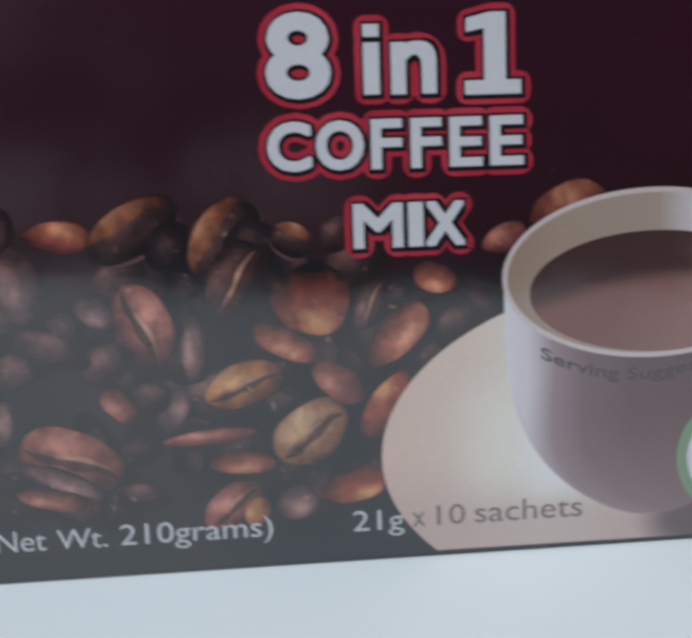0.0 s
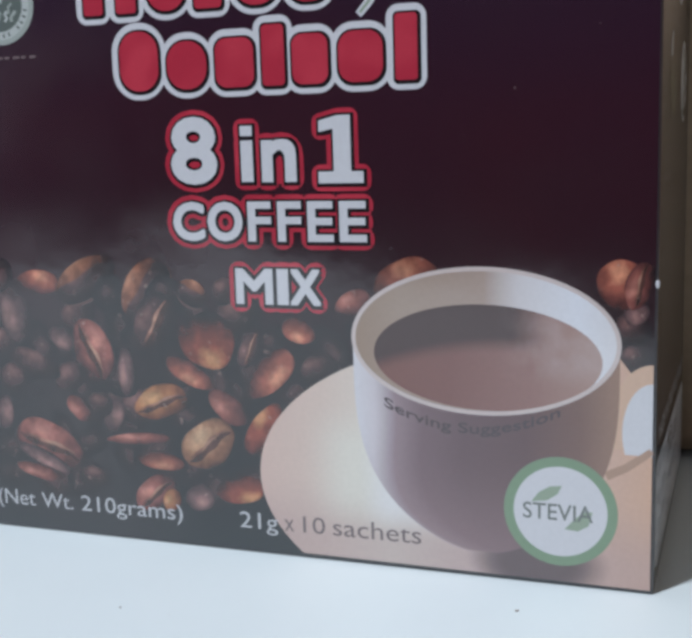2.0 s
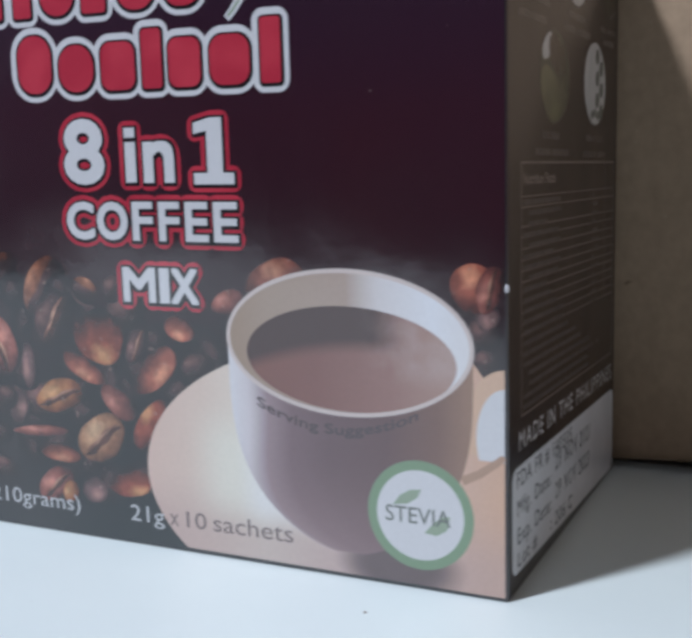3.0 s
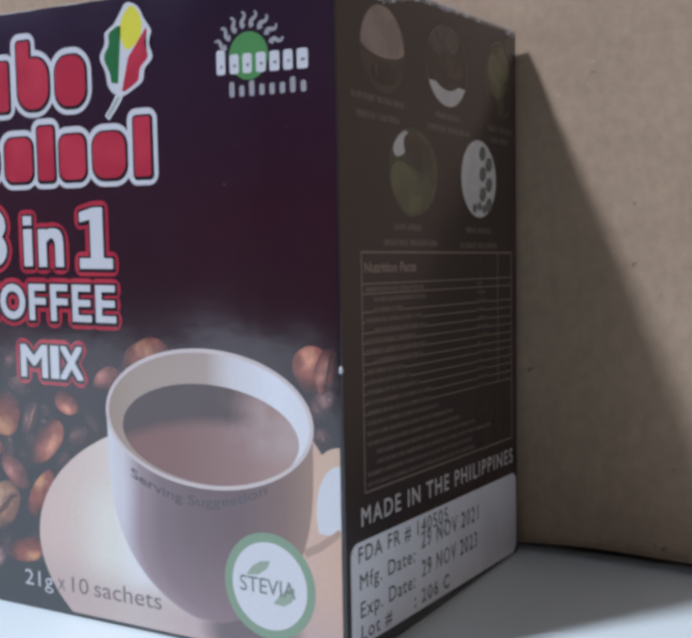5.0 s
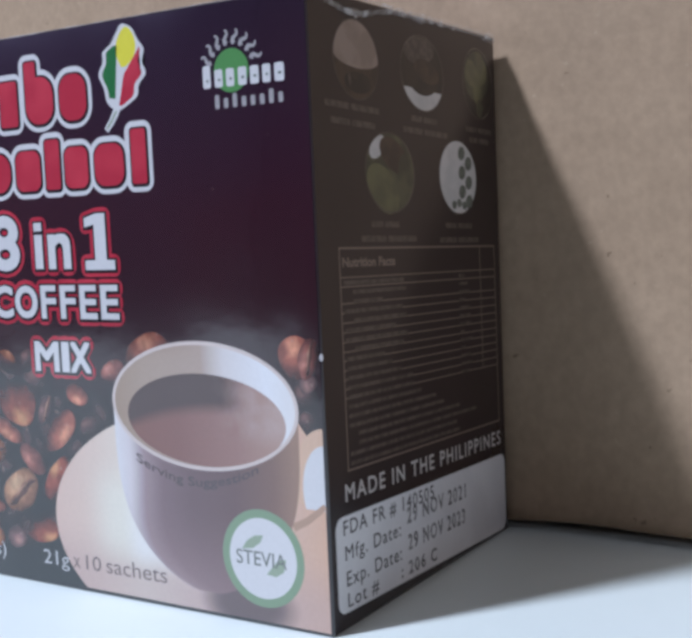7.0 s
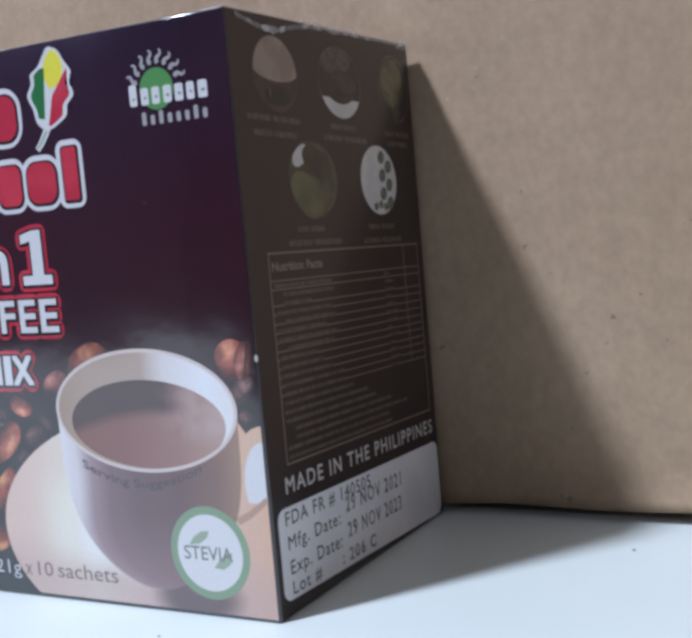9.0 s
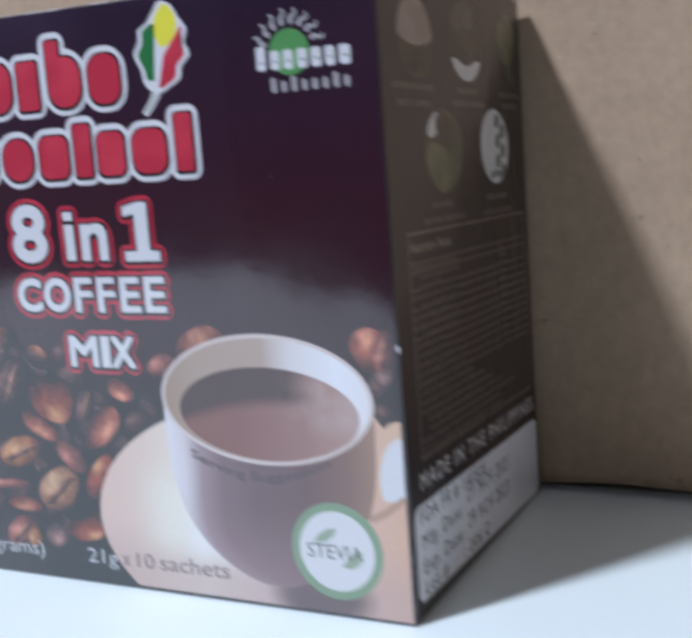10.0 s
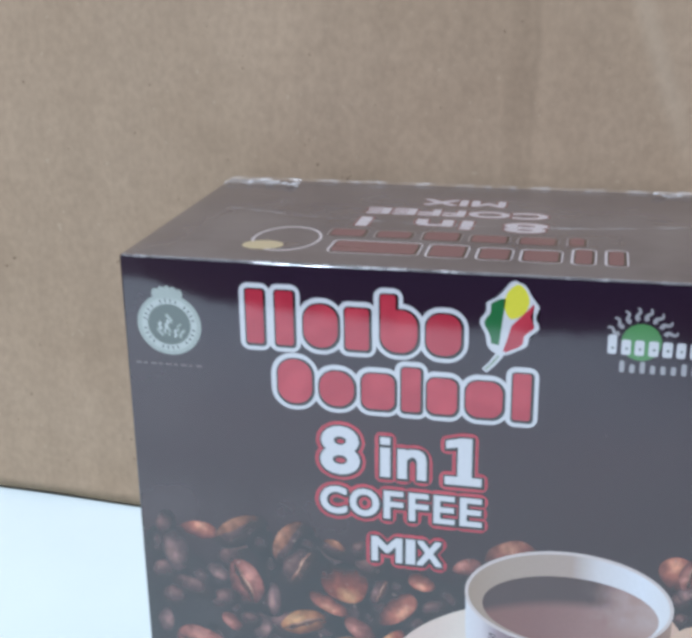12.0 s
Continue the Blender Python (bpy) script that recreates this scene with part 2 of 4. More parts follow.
def cup_ink():
    m = Nodes("cup_ink")
    x, y, z = m.where()
    # distance across the cup, following its rounded foot
    r = m.math("MINIMUM", m.math("MAXIMUM", m.math("DIVIDE", m.math("SUBTRACT", 0.048, z), 0.0425), 0.0), 0.985)
    half = m.math("MULTIPLY", m.math("POWER", m.math("SUBTRACT", 1.0, m.math("POWER", r, 2.9)), 0.62), 0.0288)
    across = m.math("DIVIDE", m.math("ADD", m.math("ADD", x, 0.0363), half), 0.0576)
    across = m.math("ADD", across, m.math("MULTIPLY", m.step(z, 0.038, 0.010), 0.13))
    base = m.ramp(across, (0.0, (0.67, 0.65, 0.67)), (0.07, (0.62, 0.57, 0.59)), (0.155, (0.30, 0.215, 0.235)), (0.26, (0.185, 0.115, 0.128)), (0.42, (0.140, 0.082, 0.092)), (0.66, (0.130, 0.072, 0.076)), (0.86, (0.19, 0.104, 0.086)), (1.0, (0.31, 0.185, 0.13)))
    low = m.step(z, 0.030, 0.004)
    base = m.mix(m.math("MULTIPLY", low, 0.6), base, (0.27, 0.175, 0.18))
    return m.printed(base)


def inner_ink():
    m = Nodes("cup_inside_ink")
    x, y, z = m.where()
    base = m.ramp(m.math("MULTIPLY", m.math("ADD", x, 0.067), 1 / 0.060), (0.0, (0.31, 0.21, 0.145)), (0.2, (0.37, 0.275, 0.215)), (0.52, (0.40, 0.30, 0.25)), (0.64, (0.62, 0.58, 0.58)), (0.85, (0.72, 0.73, 0.77)), (1.0, (0.70, 0.68, 0.68)))
    return m.printed(base)


def drink_ink():
    m = Nodes("drink_ink")
    x, y, z = m.where()
    edge = m.math("ADD", z, m.math("MULTIPLY", m.math("POWER", m.math("ABSOLUTE", m.math("ADD", x, 0.031)), 2.0), 6.5))
    dark = m.math("MULTIPLY", m.step(edge, 0.0505, 0.0548), m.step(x, -0.0200, -0.0310))
    base = m.ramp(m.math("MULTIPLY", m.math("ADD", x, 0.062), 1 / 0.052), (0.0, (0.20, 0.074, 0.058)), (0.35, (0.215, 0.090, 0.078)), (0.70, (0.29, 0.152, 0.132)), (1.0, (0.41, 0.265, 0.22)))
    base = m.mix(m.math("MULTIPLY", dark, 0.92), base, (0.048, 0.023, 0.023))
    steam = m.math("MULTIPLY", m.step(m.noise(90, 3.0), 0.35, 0.65), m.math("MULTIPLY", m.step(x, -0.034, -0.022), m.step(z, 0.043, 0.050)))
    base = m.mix(m.math("MULTIPLY", steam, 0.5), base, (0.48, 0.38, 0.36))
    return m.printed(base)


def red_ink():
    m = Nodes("red_ink")
    x, y, z = m.where()
    return m.printed(m.mix(m.step(m.noise(90, 1.0), 0.4, 0.7), (0.44, 0.026, 0.050), (0.53, 0.042, 0.068)))


def clear_film():
    m = Nodes("clear_film")
    m.finish((0.9, 0.9, 0.9), 0.12, 0.8, m.bump(m.noise(260, 3.0), 0.6, 0.001))
    m.put(m.bsdf.inputs["Alpha"], m.math("ADD", m.math("MULTIPLY", m.step(m.noise(210, 2.0), 0.45, 0.7), 0.30), 0.16))
    return m.mat


def film_seam():
    m = Nodes("film_seam")
    m.finish((0.86, 0.87, 0.9), 0.22, 0.8, m.bump(m.noise(300, 2.0), 0.4, 0.0006))
    m.put(m.bsdf.inputs["Alpha"], m.math("ADD", m.math("MULTIPLY", m.step(m.noise(120, 3.0), 0.42, 0.68), 0.24), 0.03))
    return m.mat


TABLE, KRAFT = table_white(), kraft()
WALL, CEILING, FLOOR = plaster("wall_plaster", (0.66, 0.645, 0.64), (0.71, 0.695, 0.69)), plaster("ceiling_plaster", (0.86, 0.855, 0.85), (0.90, 0.895, 0.89)), plaster("floor_tile", (0.13, 0.115, 0.11), (0.18, 0.165, 0.155), 0.6)
# colours of unseen walls, chosen for the reflections and bounce they give
DUSKY_WALL = plaster("dusky_wall", (0.095, 0.088, 0.135), (0.115, 0.105, 0.160))
TAN_WALL = plaster("tan_wall", (0.46, 0.385, 0.345), (0.51, 0.43, 0.39))
DARK_WALL = plaster("dark_wall", (0.022, 0.011, 0.017), (0.031, 0.016, 0.023), 0.9)
FRONT, SIDE, EDGE, TOP = front_ground(), side_ground(), edge_board(), top_ground()
BEANS = {
    "o": bean_ink("bean_orange", (0.105, 0.030, 0.024), (0.30, 0.090, 0.058), (0.60, 0.265, 0.155), 0.1, 0.45),
    "r": bean_ink("bean_red", (0.150, 0.032, 0.022), (0.29, 0.066, 0.038), (0.58, 0.28, 0.125), 0.35, -0.62),
    "b": bean_ink("bean_brown", (0.100, 0.032, 0.029), (0.25, 0.082, 0.065), (0.48, 0.200, 0.150), -0.3, 0.35),
    "d": bean_ink("bean_dark", (0.026, 0.014, 0.015), (0.068, 0.035, 0.035), (0.17, 0.084, 0.076), -0.2, 0.5, 0.3),
    "s": bean_ink("bean_shadowy", (0.014, 0.0095, 0.012), (0.034, 0.021, 0.023), (0.070, 0.038, 0.038), 0.1, 0.2, 0.9),
    "m": bean_ink("bean_mauve", (0.060, 0.034, 0.036), (0.135, 0.076, 0.074), (0.28, 0.155, 0.135), 0.1, -0.4, 0.35),
    "y": bean_ink("bean_amber", (0.18, 0.060, 0.028), (0.44, 0.19, 0.078), (0.68, 0.38, 0.17), -0.3, 0.35),
    "c": bean_ink("bean_cream", (0.24, 0.105, 0.058), (0.47, 0.25, 0.135), (0.72, 0.48, 0.28), -0.1, 0.4),
}
CREASE = bean_ink("bean_crease_ink", (0.050, 0.020, 0.017), (0.065, 0.027, 0.022), (0.085, 0.036, 0.028), 0.0, 0.0)
SEAMLIGHT = bean_ink("bean_seam_ink", (0.10, 0.045, 0.035), (0.26, 0.12, 0.085), (0.44, 0.25, 0.17), 0.1, 0.0, 0.5)
CRESCENT = bean_ink("bean_crescent_ink", (0.060, 0.022, 0.016), (0.24, 0.090, 0.048), (0.44, 0.20, 0.110), -0.2, 1.0)
RIMLIGHT = ink("bean_rim_ink", (0.115, 0.062, 0.056))
SAUCER, CUP, INNER, DRINK = saucer_ink(), cup_ink(), inner_ink(), drink_ink()
LIP = ink("lip_ink", (0.60, 0.51, 0.48))
PEACH = ink("handle_ink", (0.62, 0.41, 0.29))
TAN = ink("handle_tan_ink", (0.42, 0.26, 0.18))
WHITE, BLACK, RED = ink("white_ink", (0.625, 0.625, 0.645)), ink("black_ink", (0.010, 0.007, 0.009)), red_ink()
PALE = ink("pale_ink", (0.52, 0.53, 0.54))
RAY = ink("ray_ink", (0.36, 0.35, 0.36))
GREY = ink("grey_ink", (0.17, 0.13, 0.13))
GREEN, YELLOW, LEAF = ink("green_ink", (0.085, 0.26, 0.085)), ink("yellow_ink", (0.72, 0.66, 0.06)), ink("leaf_green_ink", (0.02, 0.15, 0.045))
RING = ink("ring_green_ink", (0.185, 0.29, 0.175))
SAGE = ink("sage_ink", (0.27, 0.35, 0.25))
SILVER = ink("silver_green_ink", (0.35, 0.39, 0.355))
RING2 = ink("seal_ring_ink", (0.47, 0.50, 0.475))
SLATE = ink("slate_green_ink", (0.115, 0.14, 0.125))
BROWNLINE = end_ink("table_line_ink", (0.17, 0.125, 0.105))
DIMTEXT = end_ink("dim_text_ink", (0.092, 0.068, 0.060), (0.055, 0.040, 0.035), 500.0)
LABEL = end_ink("label_ink", (0.74, 0.74, 0.76), (0.68, 0.68, 0.70), 60.0)
LABELTEXT = end_ink("label_text_ink", (0.10, 0.095, 0.10))
STAMPED = end_ink("stamped_date_ink", (0.11, 0.105, 0.11), (0.30, 0.295, 0.31), 330.0)
ENDPALE = end_ink("end_pale_ink", (0.50, 0.47, 0.46))
BEIGE, OLIVE = end_ink("powder_ink", (0.31, 0.235, 0.195), (0.25, 0.185, 0.15)), end_ink("olive_ink", (0.085, 0.080, 0.044), (0.045, 0.042, 0.026), 120.0)
OAT = end_ink("milk_ink", (0.58, 0.56, 0.55), (0.50, 0.49, 0.48))
MOSS, SAGE2 = end_ink("moss_ink", (0.125, 0.120, 0.058), (0.090, 0.086, 0.045)), end_ink("leaf_grey_ink", (0.15, 0.16, 0.13), (0.11, 0.12, 0.10), 500.0)
CAPTION = ink("caption_ink", (0.075, 0.052, 0.058))
BADGETEXT = ink("badge_text_ink", (0.14, 0.16, 0.145))
OVALEDGE = end_ink("oval_edge_ink", (0.12, 0.098, 0.085), (0.05, 0.036, 0.030), 90.0)
DUSK = end_ink("oval_dark_ink", (0.018, 0.013, 0.011), (0.030, 0.020, 0.015), 160.0)
BARK = end_ink("oval_brown_ink", (0.060, 0.036, 0.024), (0.036, 0.023, 0.017), 200.0)
# the front's inks washed out for the top: glare mixed into the colour
GLARE_GREY = ink("top_hazy_ink", (0.24, 0.20, 0.205))
GLARE_WHITE, GLARE_RED, GLARE_YELLOW = ink("top_pale_ink", (0.50, 0.46, 0.47)), ink("top_red_ink", (0.15, 0.058, 0.064)), ink("top_cream_ink", (0.46, 0.38, 0.22))
FILM, SEAM = clear_film(), film_seam()


# ---- mesh helpers ----
def part(name, bm, material, parent, label=""):
    me = bpy.data.meshes.new(name)
    bm.to_mesh(me)
    bm.free()
    me.materials.append(material)
    ob = new(name, me)
    ob.parent = parent
    return tagged(ob, label)


def slab(x0, x1, y0, y1, z0, z1, bevel=0.0, segments=2):
    bm = bmesh.new()
    bmesh.ops.create_cube(bm, size=1.0)
    for v in bm.verts:
        v.co = Vector(((x0, x1)[v.co.x > 0], (y0, y1)[v.co.y > 0], (z0, z1)[v.co.z > 0]))
    if bevel:
        bmesh.ops.bevel(bm, geom=bm.edges[:], offset=bevel, segments=segments, affect="EDGES", profile=0.5)
    return bm


LAYER = 0.00012   # thickness of ink layers
TILT = 0.036   # the print on the box's end runs down towards the back


def on_front(u, v, lift):
    return Vector((u / 1000, -lift * LAYER, v / 1000))


def on_side(u, v, lift):
    return Vector((lift * LAYER * 2, u / 1000, (v - TILT * (u - 9)) / 1000))


def on_top(u, v, lift):
    return Vector((u / 1000, v / 1000, BOX_H + lift * LAYER * 2))


def shape(points, plane, lift):
    """A flat printed patch with this outline, in millimetres on a face of the box."""
    bm = bmesh.new()
    bm.faces.new([bm.verts.new(plane(u, v, lift)) for u, v in points])
    bmesh.ops.triangulate(bm, faces=bm.faces[:])
    return bm


def oval(cu, cv, a, b, turn=0.0, n=48, start=0.0, end=360.0):
    t, out = radians(turn), []
    full = end - start >= 360
    for i in range(n if full else n + 1):
        w = radians(start + (end - start) * i / n)
        p, q = a * math.cos(w), b * math.sin(w)
        out.append((cu + p * math.cos(t) - q * math.sin(t), cv + p * math.sin(t) + q * math.cos(t)))
    return out


def bar(u0, u1, v0, v1, r=0.0, n=5):
    """A rectangle with rounded corners."""
    r = min(r, (u1 - u0) / 2 * 0.98, (v1 - v0) / 2 * 0.98)
    if r <= 0:
        return [(u0, v0), (u1, v0), (u1, v1), (u0, v1)]
    out = []
    for cu, cv, a in ((u1 - r, v0 + r, -90), (u1 - r, v1 - r, 0), (u0 + r, v1 - r, 90), (u0 + r, v0 + r, 180)):
        out += [(cu + r * math.cos(radians(a + 90 * i / n)), cv + r * math.sin(radians(a + 90 * i / n))) for i in range(n + 1)]
    return out


def ring(cu, cv, a, b, a2, b2, plane, lift, n=64):
    bm = bmesh.new()
    rows = [[bm.verts.new(plane(u, v, lift)) for u, v in oval(cu, cv, p, q, 0, n)] for p, q in ((a, b), (a2, b2))]
    for i in range(n):
        bm.faces.new((rows[0][i], rows[0][(i + 1) % n], rows[1][(i + 1) % n], rows[1][i]))
    return bm


def ribbon(points, width, plane, lift):
    """A line of some width along points."""
    bm, rows = bmesh.new(), []
    for i, (u, v) in enumerate(points):
        a, b = points[max(i - 1, 0)], points[min(i + 1, len(points) - 1)]
        d = Vector((b[0] - a[0], b[1] - a[1])).normalized()
        w = width / 2 if not callable(width) else width(i / (len(points) - 1)) / 2
        rows.append((bm.verts.new(plane(u - d.y * w, v + d.x * w, lift)), bm.verts.new(plane(u + d.y * w, v - d.x * w, lift))))
    for p, q in zip(rows, rows[1:]):
        bm.faces.new((p[0], p[1], q[1], q[0]))
    return bm


def letters(text, offset, gap=1.0):
    """The flat mesh of a word in the built-in font, as points and faces."""
    curve = bpy.data.curves.new("word", "FONT")
    curve.body, curve.size, curve.offset, curve.resolution_u, curve.space_character = text, 1.0, offset, 4, gap
    ob = bpy.data.objects.new("word", curve)
    scene.collection.objects.link(ob)
    me = bpy.data.meshes.new_from_object(ob.evaluated_get(bpy.context.evaluated_depsgraph_get()))
    pts, faces = [v.co.copy() for v in me.vertices], [tuple(p.vertices) for p in me.polygons]
    bpy.data.objects.remove(ob)
    bpy.data.curves.remove(curve)
    bpy.data.meshes.remove(me)
    return pts, faces


def word(name, text, u0, u1, v0, v1, plane, lift, material, parent, bold=0.0, grow=0.0, turned=False, bend=None, label="", square=False, gap=1.0, shift=(0.0, 0.0)):
    """A word that fills u0..u1, v0..v1; bold and grow: its strokes and its outline swollen by so many millimetres, with round or square corners."""
    pts, faces = letters(text, 0.0, gap)
    u0, u1, v0, v1 = u0 + bold, u1 - bold, v0 + bold, v1 - bold
    x0, x1 = min(p.x for p in pts), max(p.x for p in pts)
    y0, y1 = min(p.y for p in pts), max(p.y for p in pts)
    k, j = (u1 - u0) / (x1 - x0), (v1 - v0) / (y1 - y0)
    spots = [(u0 + (p.x - x0) * k + shift[0], v0 + (p.y - y0) * j + shift[1]) for p in pts]
    return part(name, stamp(spots, faces, bold + grow, plane, lift, (lambda u, v: (u0 + u1 - u, v0 + v1 - v)) if turned else None, bend, square), material, parent, label)


def stamp(spots, faces, swell, plane, lift, turn=None, bend=None, square=False):
    """A flat shape, swollen by laying it down again all round its outline."""
    bm = bmesh.new()
    steps = [(0.0, 0.0)]
    if square:
        steps += [(swell * a, swell * b) for a in (-1, 0, 1) for b in (-1, 0, 1) if a or b]
    elif swell:
        steps += [(swell * math.cos(2 * math.pi * i / 16), swell * math.sin(2 * math.pi * i / 16)) for i in range(16)]
        if swell > 0.8:
            steps += [(swell / 2 * math.cos(2 * math.pi * i / 8), swell / 2 * math.sin(2 * math.pi * i / 8)) for i in range(8)]
    for n, (du, dv) in enumerate(steps):
        vs = []
        for u, v in spots:
            u, v = u + du, v + dv
            if turn:
                u, v = turn(u, v)
            if bend:
                v += bend(u)
            vs.append(bm.verts.new(plane(u, v, lift + 0.0006 * n)))
        for f in faces:
            bm.faces.new([vs[i] for i in f])
    join_islands(bm)
    return bm


def join_islands(bm):
    """Ties the pieces of one word together by single edges."""
    seen, heads = set(), []
    for v in bm.verts:
        if v in seen:
            continue
        heads.append(v)
        todo = [v]
        seen.add(v)
        while todo:
            for e in todo.pop().link_edges:
                for w in e.verts:
                    if w not in seen:
                        seen.add(w)
                        todo.append(w)
    for a, b in zip(heads, heads[1:]):
        bm.edges.new((a, b))


# ---- the room round the table: unseen, added to shape bounce light and reflections ----
def structure(name, bm, material, label):
    return tagged(part(name, bm, material, None, label), category=name.split("_")[0], kind="structure")


structure("floor", slab(-1.6, 1.8, -2.4, 1.3, -0.80, -0.75), FLOOR, "dark tiled floor under the table")
structure("ceiling", slab(-1.6, 1.8, -2.4, 1.3, 1.90, 1.95), CEILING, "unseen white ceiling, added to bounce light onto the table")
structure("wall_back", slab(-1.6, 1.8, 1.3, 1.4, -0.80, 1.95), WALL, "plain grey plastered wall behind the table")
structure("wall_front", slab(-1.6, 1.8, -2.5, -2.4, -0.80, 1.95), DARK_WALL, "unseen dark wall, added to keep reflections in the box dark")
structure("wall_left", slab(-1.6, -1.5, -2.4, 1.3, -0.75, 1.90), DUSKY_WALL, "unseen dusky blue wall, added to tint reflections in the box")
structure("wall_right", slab(1.65, 1.75, -2.5, 1.4, -0.80, 1.95), TAN_WALL, "unseen tan wall, added to bounce warm light into the shadows")

# ---- the table ----
table = tagged(new("white_table"), "white laminate table with a smooth satin top", "table")
table.location, table.rotation_euler = (0, 0, -0.75), (0, 0, radians(TABLE_TURN))
top = part("tabletop", slab(-0.75, 0.75, TABLE_FRONT, 0.56, 0.72, 0.75, 0.003), TABLE, table)
for lx in (-0.70, 0.70):
    for ly in (TABLE_FRONT + 0.05, 0.51):
        part("leg", slab(lx - 0.02, lx + 0.02, ly - 0.02, ly + 0.02, 0.0, 0.7195, 0.003), TABLE, table)


# ---- the cardboard behind the box ----
def card_face(x, z):
    """How far back the board's face stands: a slight bow, and soft creases."""
    y = 0.1035 + (0.060 * -x if x < 0 else 0.0)
    for cx, lean, deep, wide in ((-0.0585, 0.04, 0.0022, 0.0030), (-0.013, -0.35, 0.0024, 0.007), (0.055, 0.1, 0.0006, 0.010)):
        d = (x - cx - lean * (z - 0.18)) / wide
        y += deep * math.exp(-d * d) * min(1.0, max(0.0, (z - 0.12) / 0.05))
    y -= 0.0022 * math.exp(-((z - 0.0) / 0.004) ** 2) * (0.5 + 0.5 * math.sin(31 * x + 1.0))
    y -= 0.0030 * math.exp(-((z - 0.004) / 0.0045) ** 2) * min(1.0, max(0.0, (x - 0.03) / 0.04))
    return y + 0.0006 * noise.noise(Vector((x * 18, z * 18, 0.3)))


def cardboard():
    bm, nx, nz = bmesh.new(), 150, 90
    x0, x1, z0, z1 = -0.44, 0.30, 0.0030, 0.36
    face = [[bm.verts.new((x0 + (x1 - x0) * i / nx, card_face(x0 + (x1 - x0) * i / nx, z0 + (z1 - z0) * k / nz), z0 + (z1 - z0) * k / nz)) for i in range(nx + 1)] for k in range(nz + 1)]
    for v in face[0]:
        v.co.z += 0.010 * max(0.0, v.co.x) + 0.0009 * min(1.0, max(0.0, (v.co.x + 0.01) / 0.03)) - 0.0008 + 0.0003 * math.sin(v.co.x * 90)
    back = [[bm.verts.new(v.co + Vector((0, 0.004, 0))) for v in row] for row in (face[0], face[-1])]
    for k in range(nz):
        for i in range(nx):
            bm.faces.new((face[k][i], face[k][i + 1], face[k + 1][i + 1], face[k + 1][i]))
    for i in range(nx):
        bm.faces.new((back[0][i], back[1][i], back[1][i + 1], back[0][i + 1]))
        bm.faces.new((face[0][i + 1], face[0][i], back[0][i], back[0][i + 1]))
        bm.faces.new((face[-1][i], face[-1][i + 1], back[1][i + 1], back[1][i]))
    for f in bm.faces:
        f.smooth = True
    return bm


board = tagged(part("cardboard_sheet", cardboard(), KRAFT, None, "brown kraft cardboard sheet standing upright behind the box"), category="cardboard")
# unseen boards added behind the sheet to keep the gap under it dark
bm = bmesh.new()
edge = [(-0.43, 0.1345), (0.0, 0.1085), (0.29, 0.1085), (0.29, 0.36), (-0.43, 0.36)]
lower, upper = ([bm.verts.new((px, py, pz)) for px, py in edge] for pz in (0.0042, 0.0082))
bm.faces.new(lower[::-1])
bm.faces.new(upper)
for i in range(5):
    bm.faces.new((lower[i], lower[(i + 1) % 5], upper[(i + 1) % 5], upper[i]))
part("bottom_board", bm, KRAFT, board)
part("foot_fold", slab(-0.43, -0.40, 0.140, 0.36, 0.0, 0.0041), KRAFT, board)
part("foot_fold", slab(0.26, 0.29, 0.112, 0.36, 0.0, 0.0041), KRAFT, board)
part("back_board", slab(-0.43, 0.29, 0.3605, 0.3645, 0.0, 0.34), KRAFT, board)

# ---- the coffee box ----
def carton():
    """The board box: gently bowed faces, rounded folds."""
    bm = slab(-BOX_W, 0, 0, BOX_D, 0.0, BOX_H, 0.0006, 3)
    for f in bm.faces:
        n = f.normal
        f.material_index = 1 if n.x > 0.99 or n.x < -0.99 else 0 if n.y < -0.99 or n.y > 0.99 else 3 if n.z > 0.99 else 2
        f.smooth = f.material_index == 2
    return bm


box = part("coffee_box", carton(), FRONT, None)
box.data.materials.append(SIDE)
box.data.materials.append(EDGE)
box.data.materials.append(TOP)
tagged(box, "dark maroon printed coffee carton in clear film on a white table", "box")

# the roasted beans printed across the lower front
def bean_mesh(name, points, material):
    bm = bmesh.new()
    bm.faces.new([bm.verts.new((u, 0, v)) for u, v in points])
    bmesh.ops.triangulate(bm, faces=bm.faces[:])
    me = bpy.data.meshes.new(name)
    bm.to_mesh(me)
    bm.free()
    me.materials.append(material)
    return me


def bean_outline(seed):
    """A bean's edge: an egg with a flatter side and small dents."""
    rnd = random.Random(seed)
    a, b, c, e = rnd.uniform(0.02, 0.08), rnd.uniform(0, 6.28), rnd.uniform(0, 6.28), rnd.uniform(0, 6.28)
    out = []
    for i in range(40):
        t = 2 * math.pi * i / 40
        r = 1 + a * math.cos(2 * t + b) + 0.045 * math.cos(3 * t + c) + 0.022 * math.cos(5 * t + e)
        out.append((r * math.cos(t), r * math.sin(t)))
    return out


def band(low, high, reach, n=24):
    """A patch between two curves over -reach..reach."""
    xs = [reach * (2 * i / n - 1) for i in range(n + 1)]
    return [(x, low(x)) for x in xs] + [(x, high(x)) for x in xs[::-1]]


def spine(x):
    return 0.13 * math.sin(2.6 * x) - 0.14


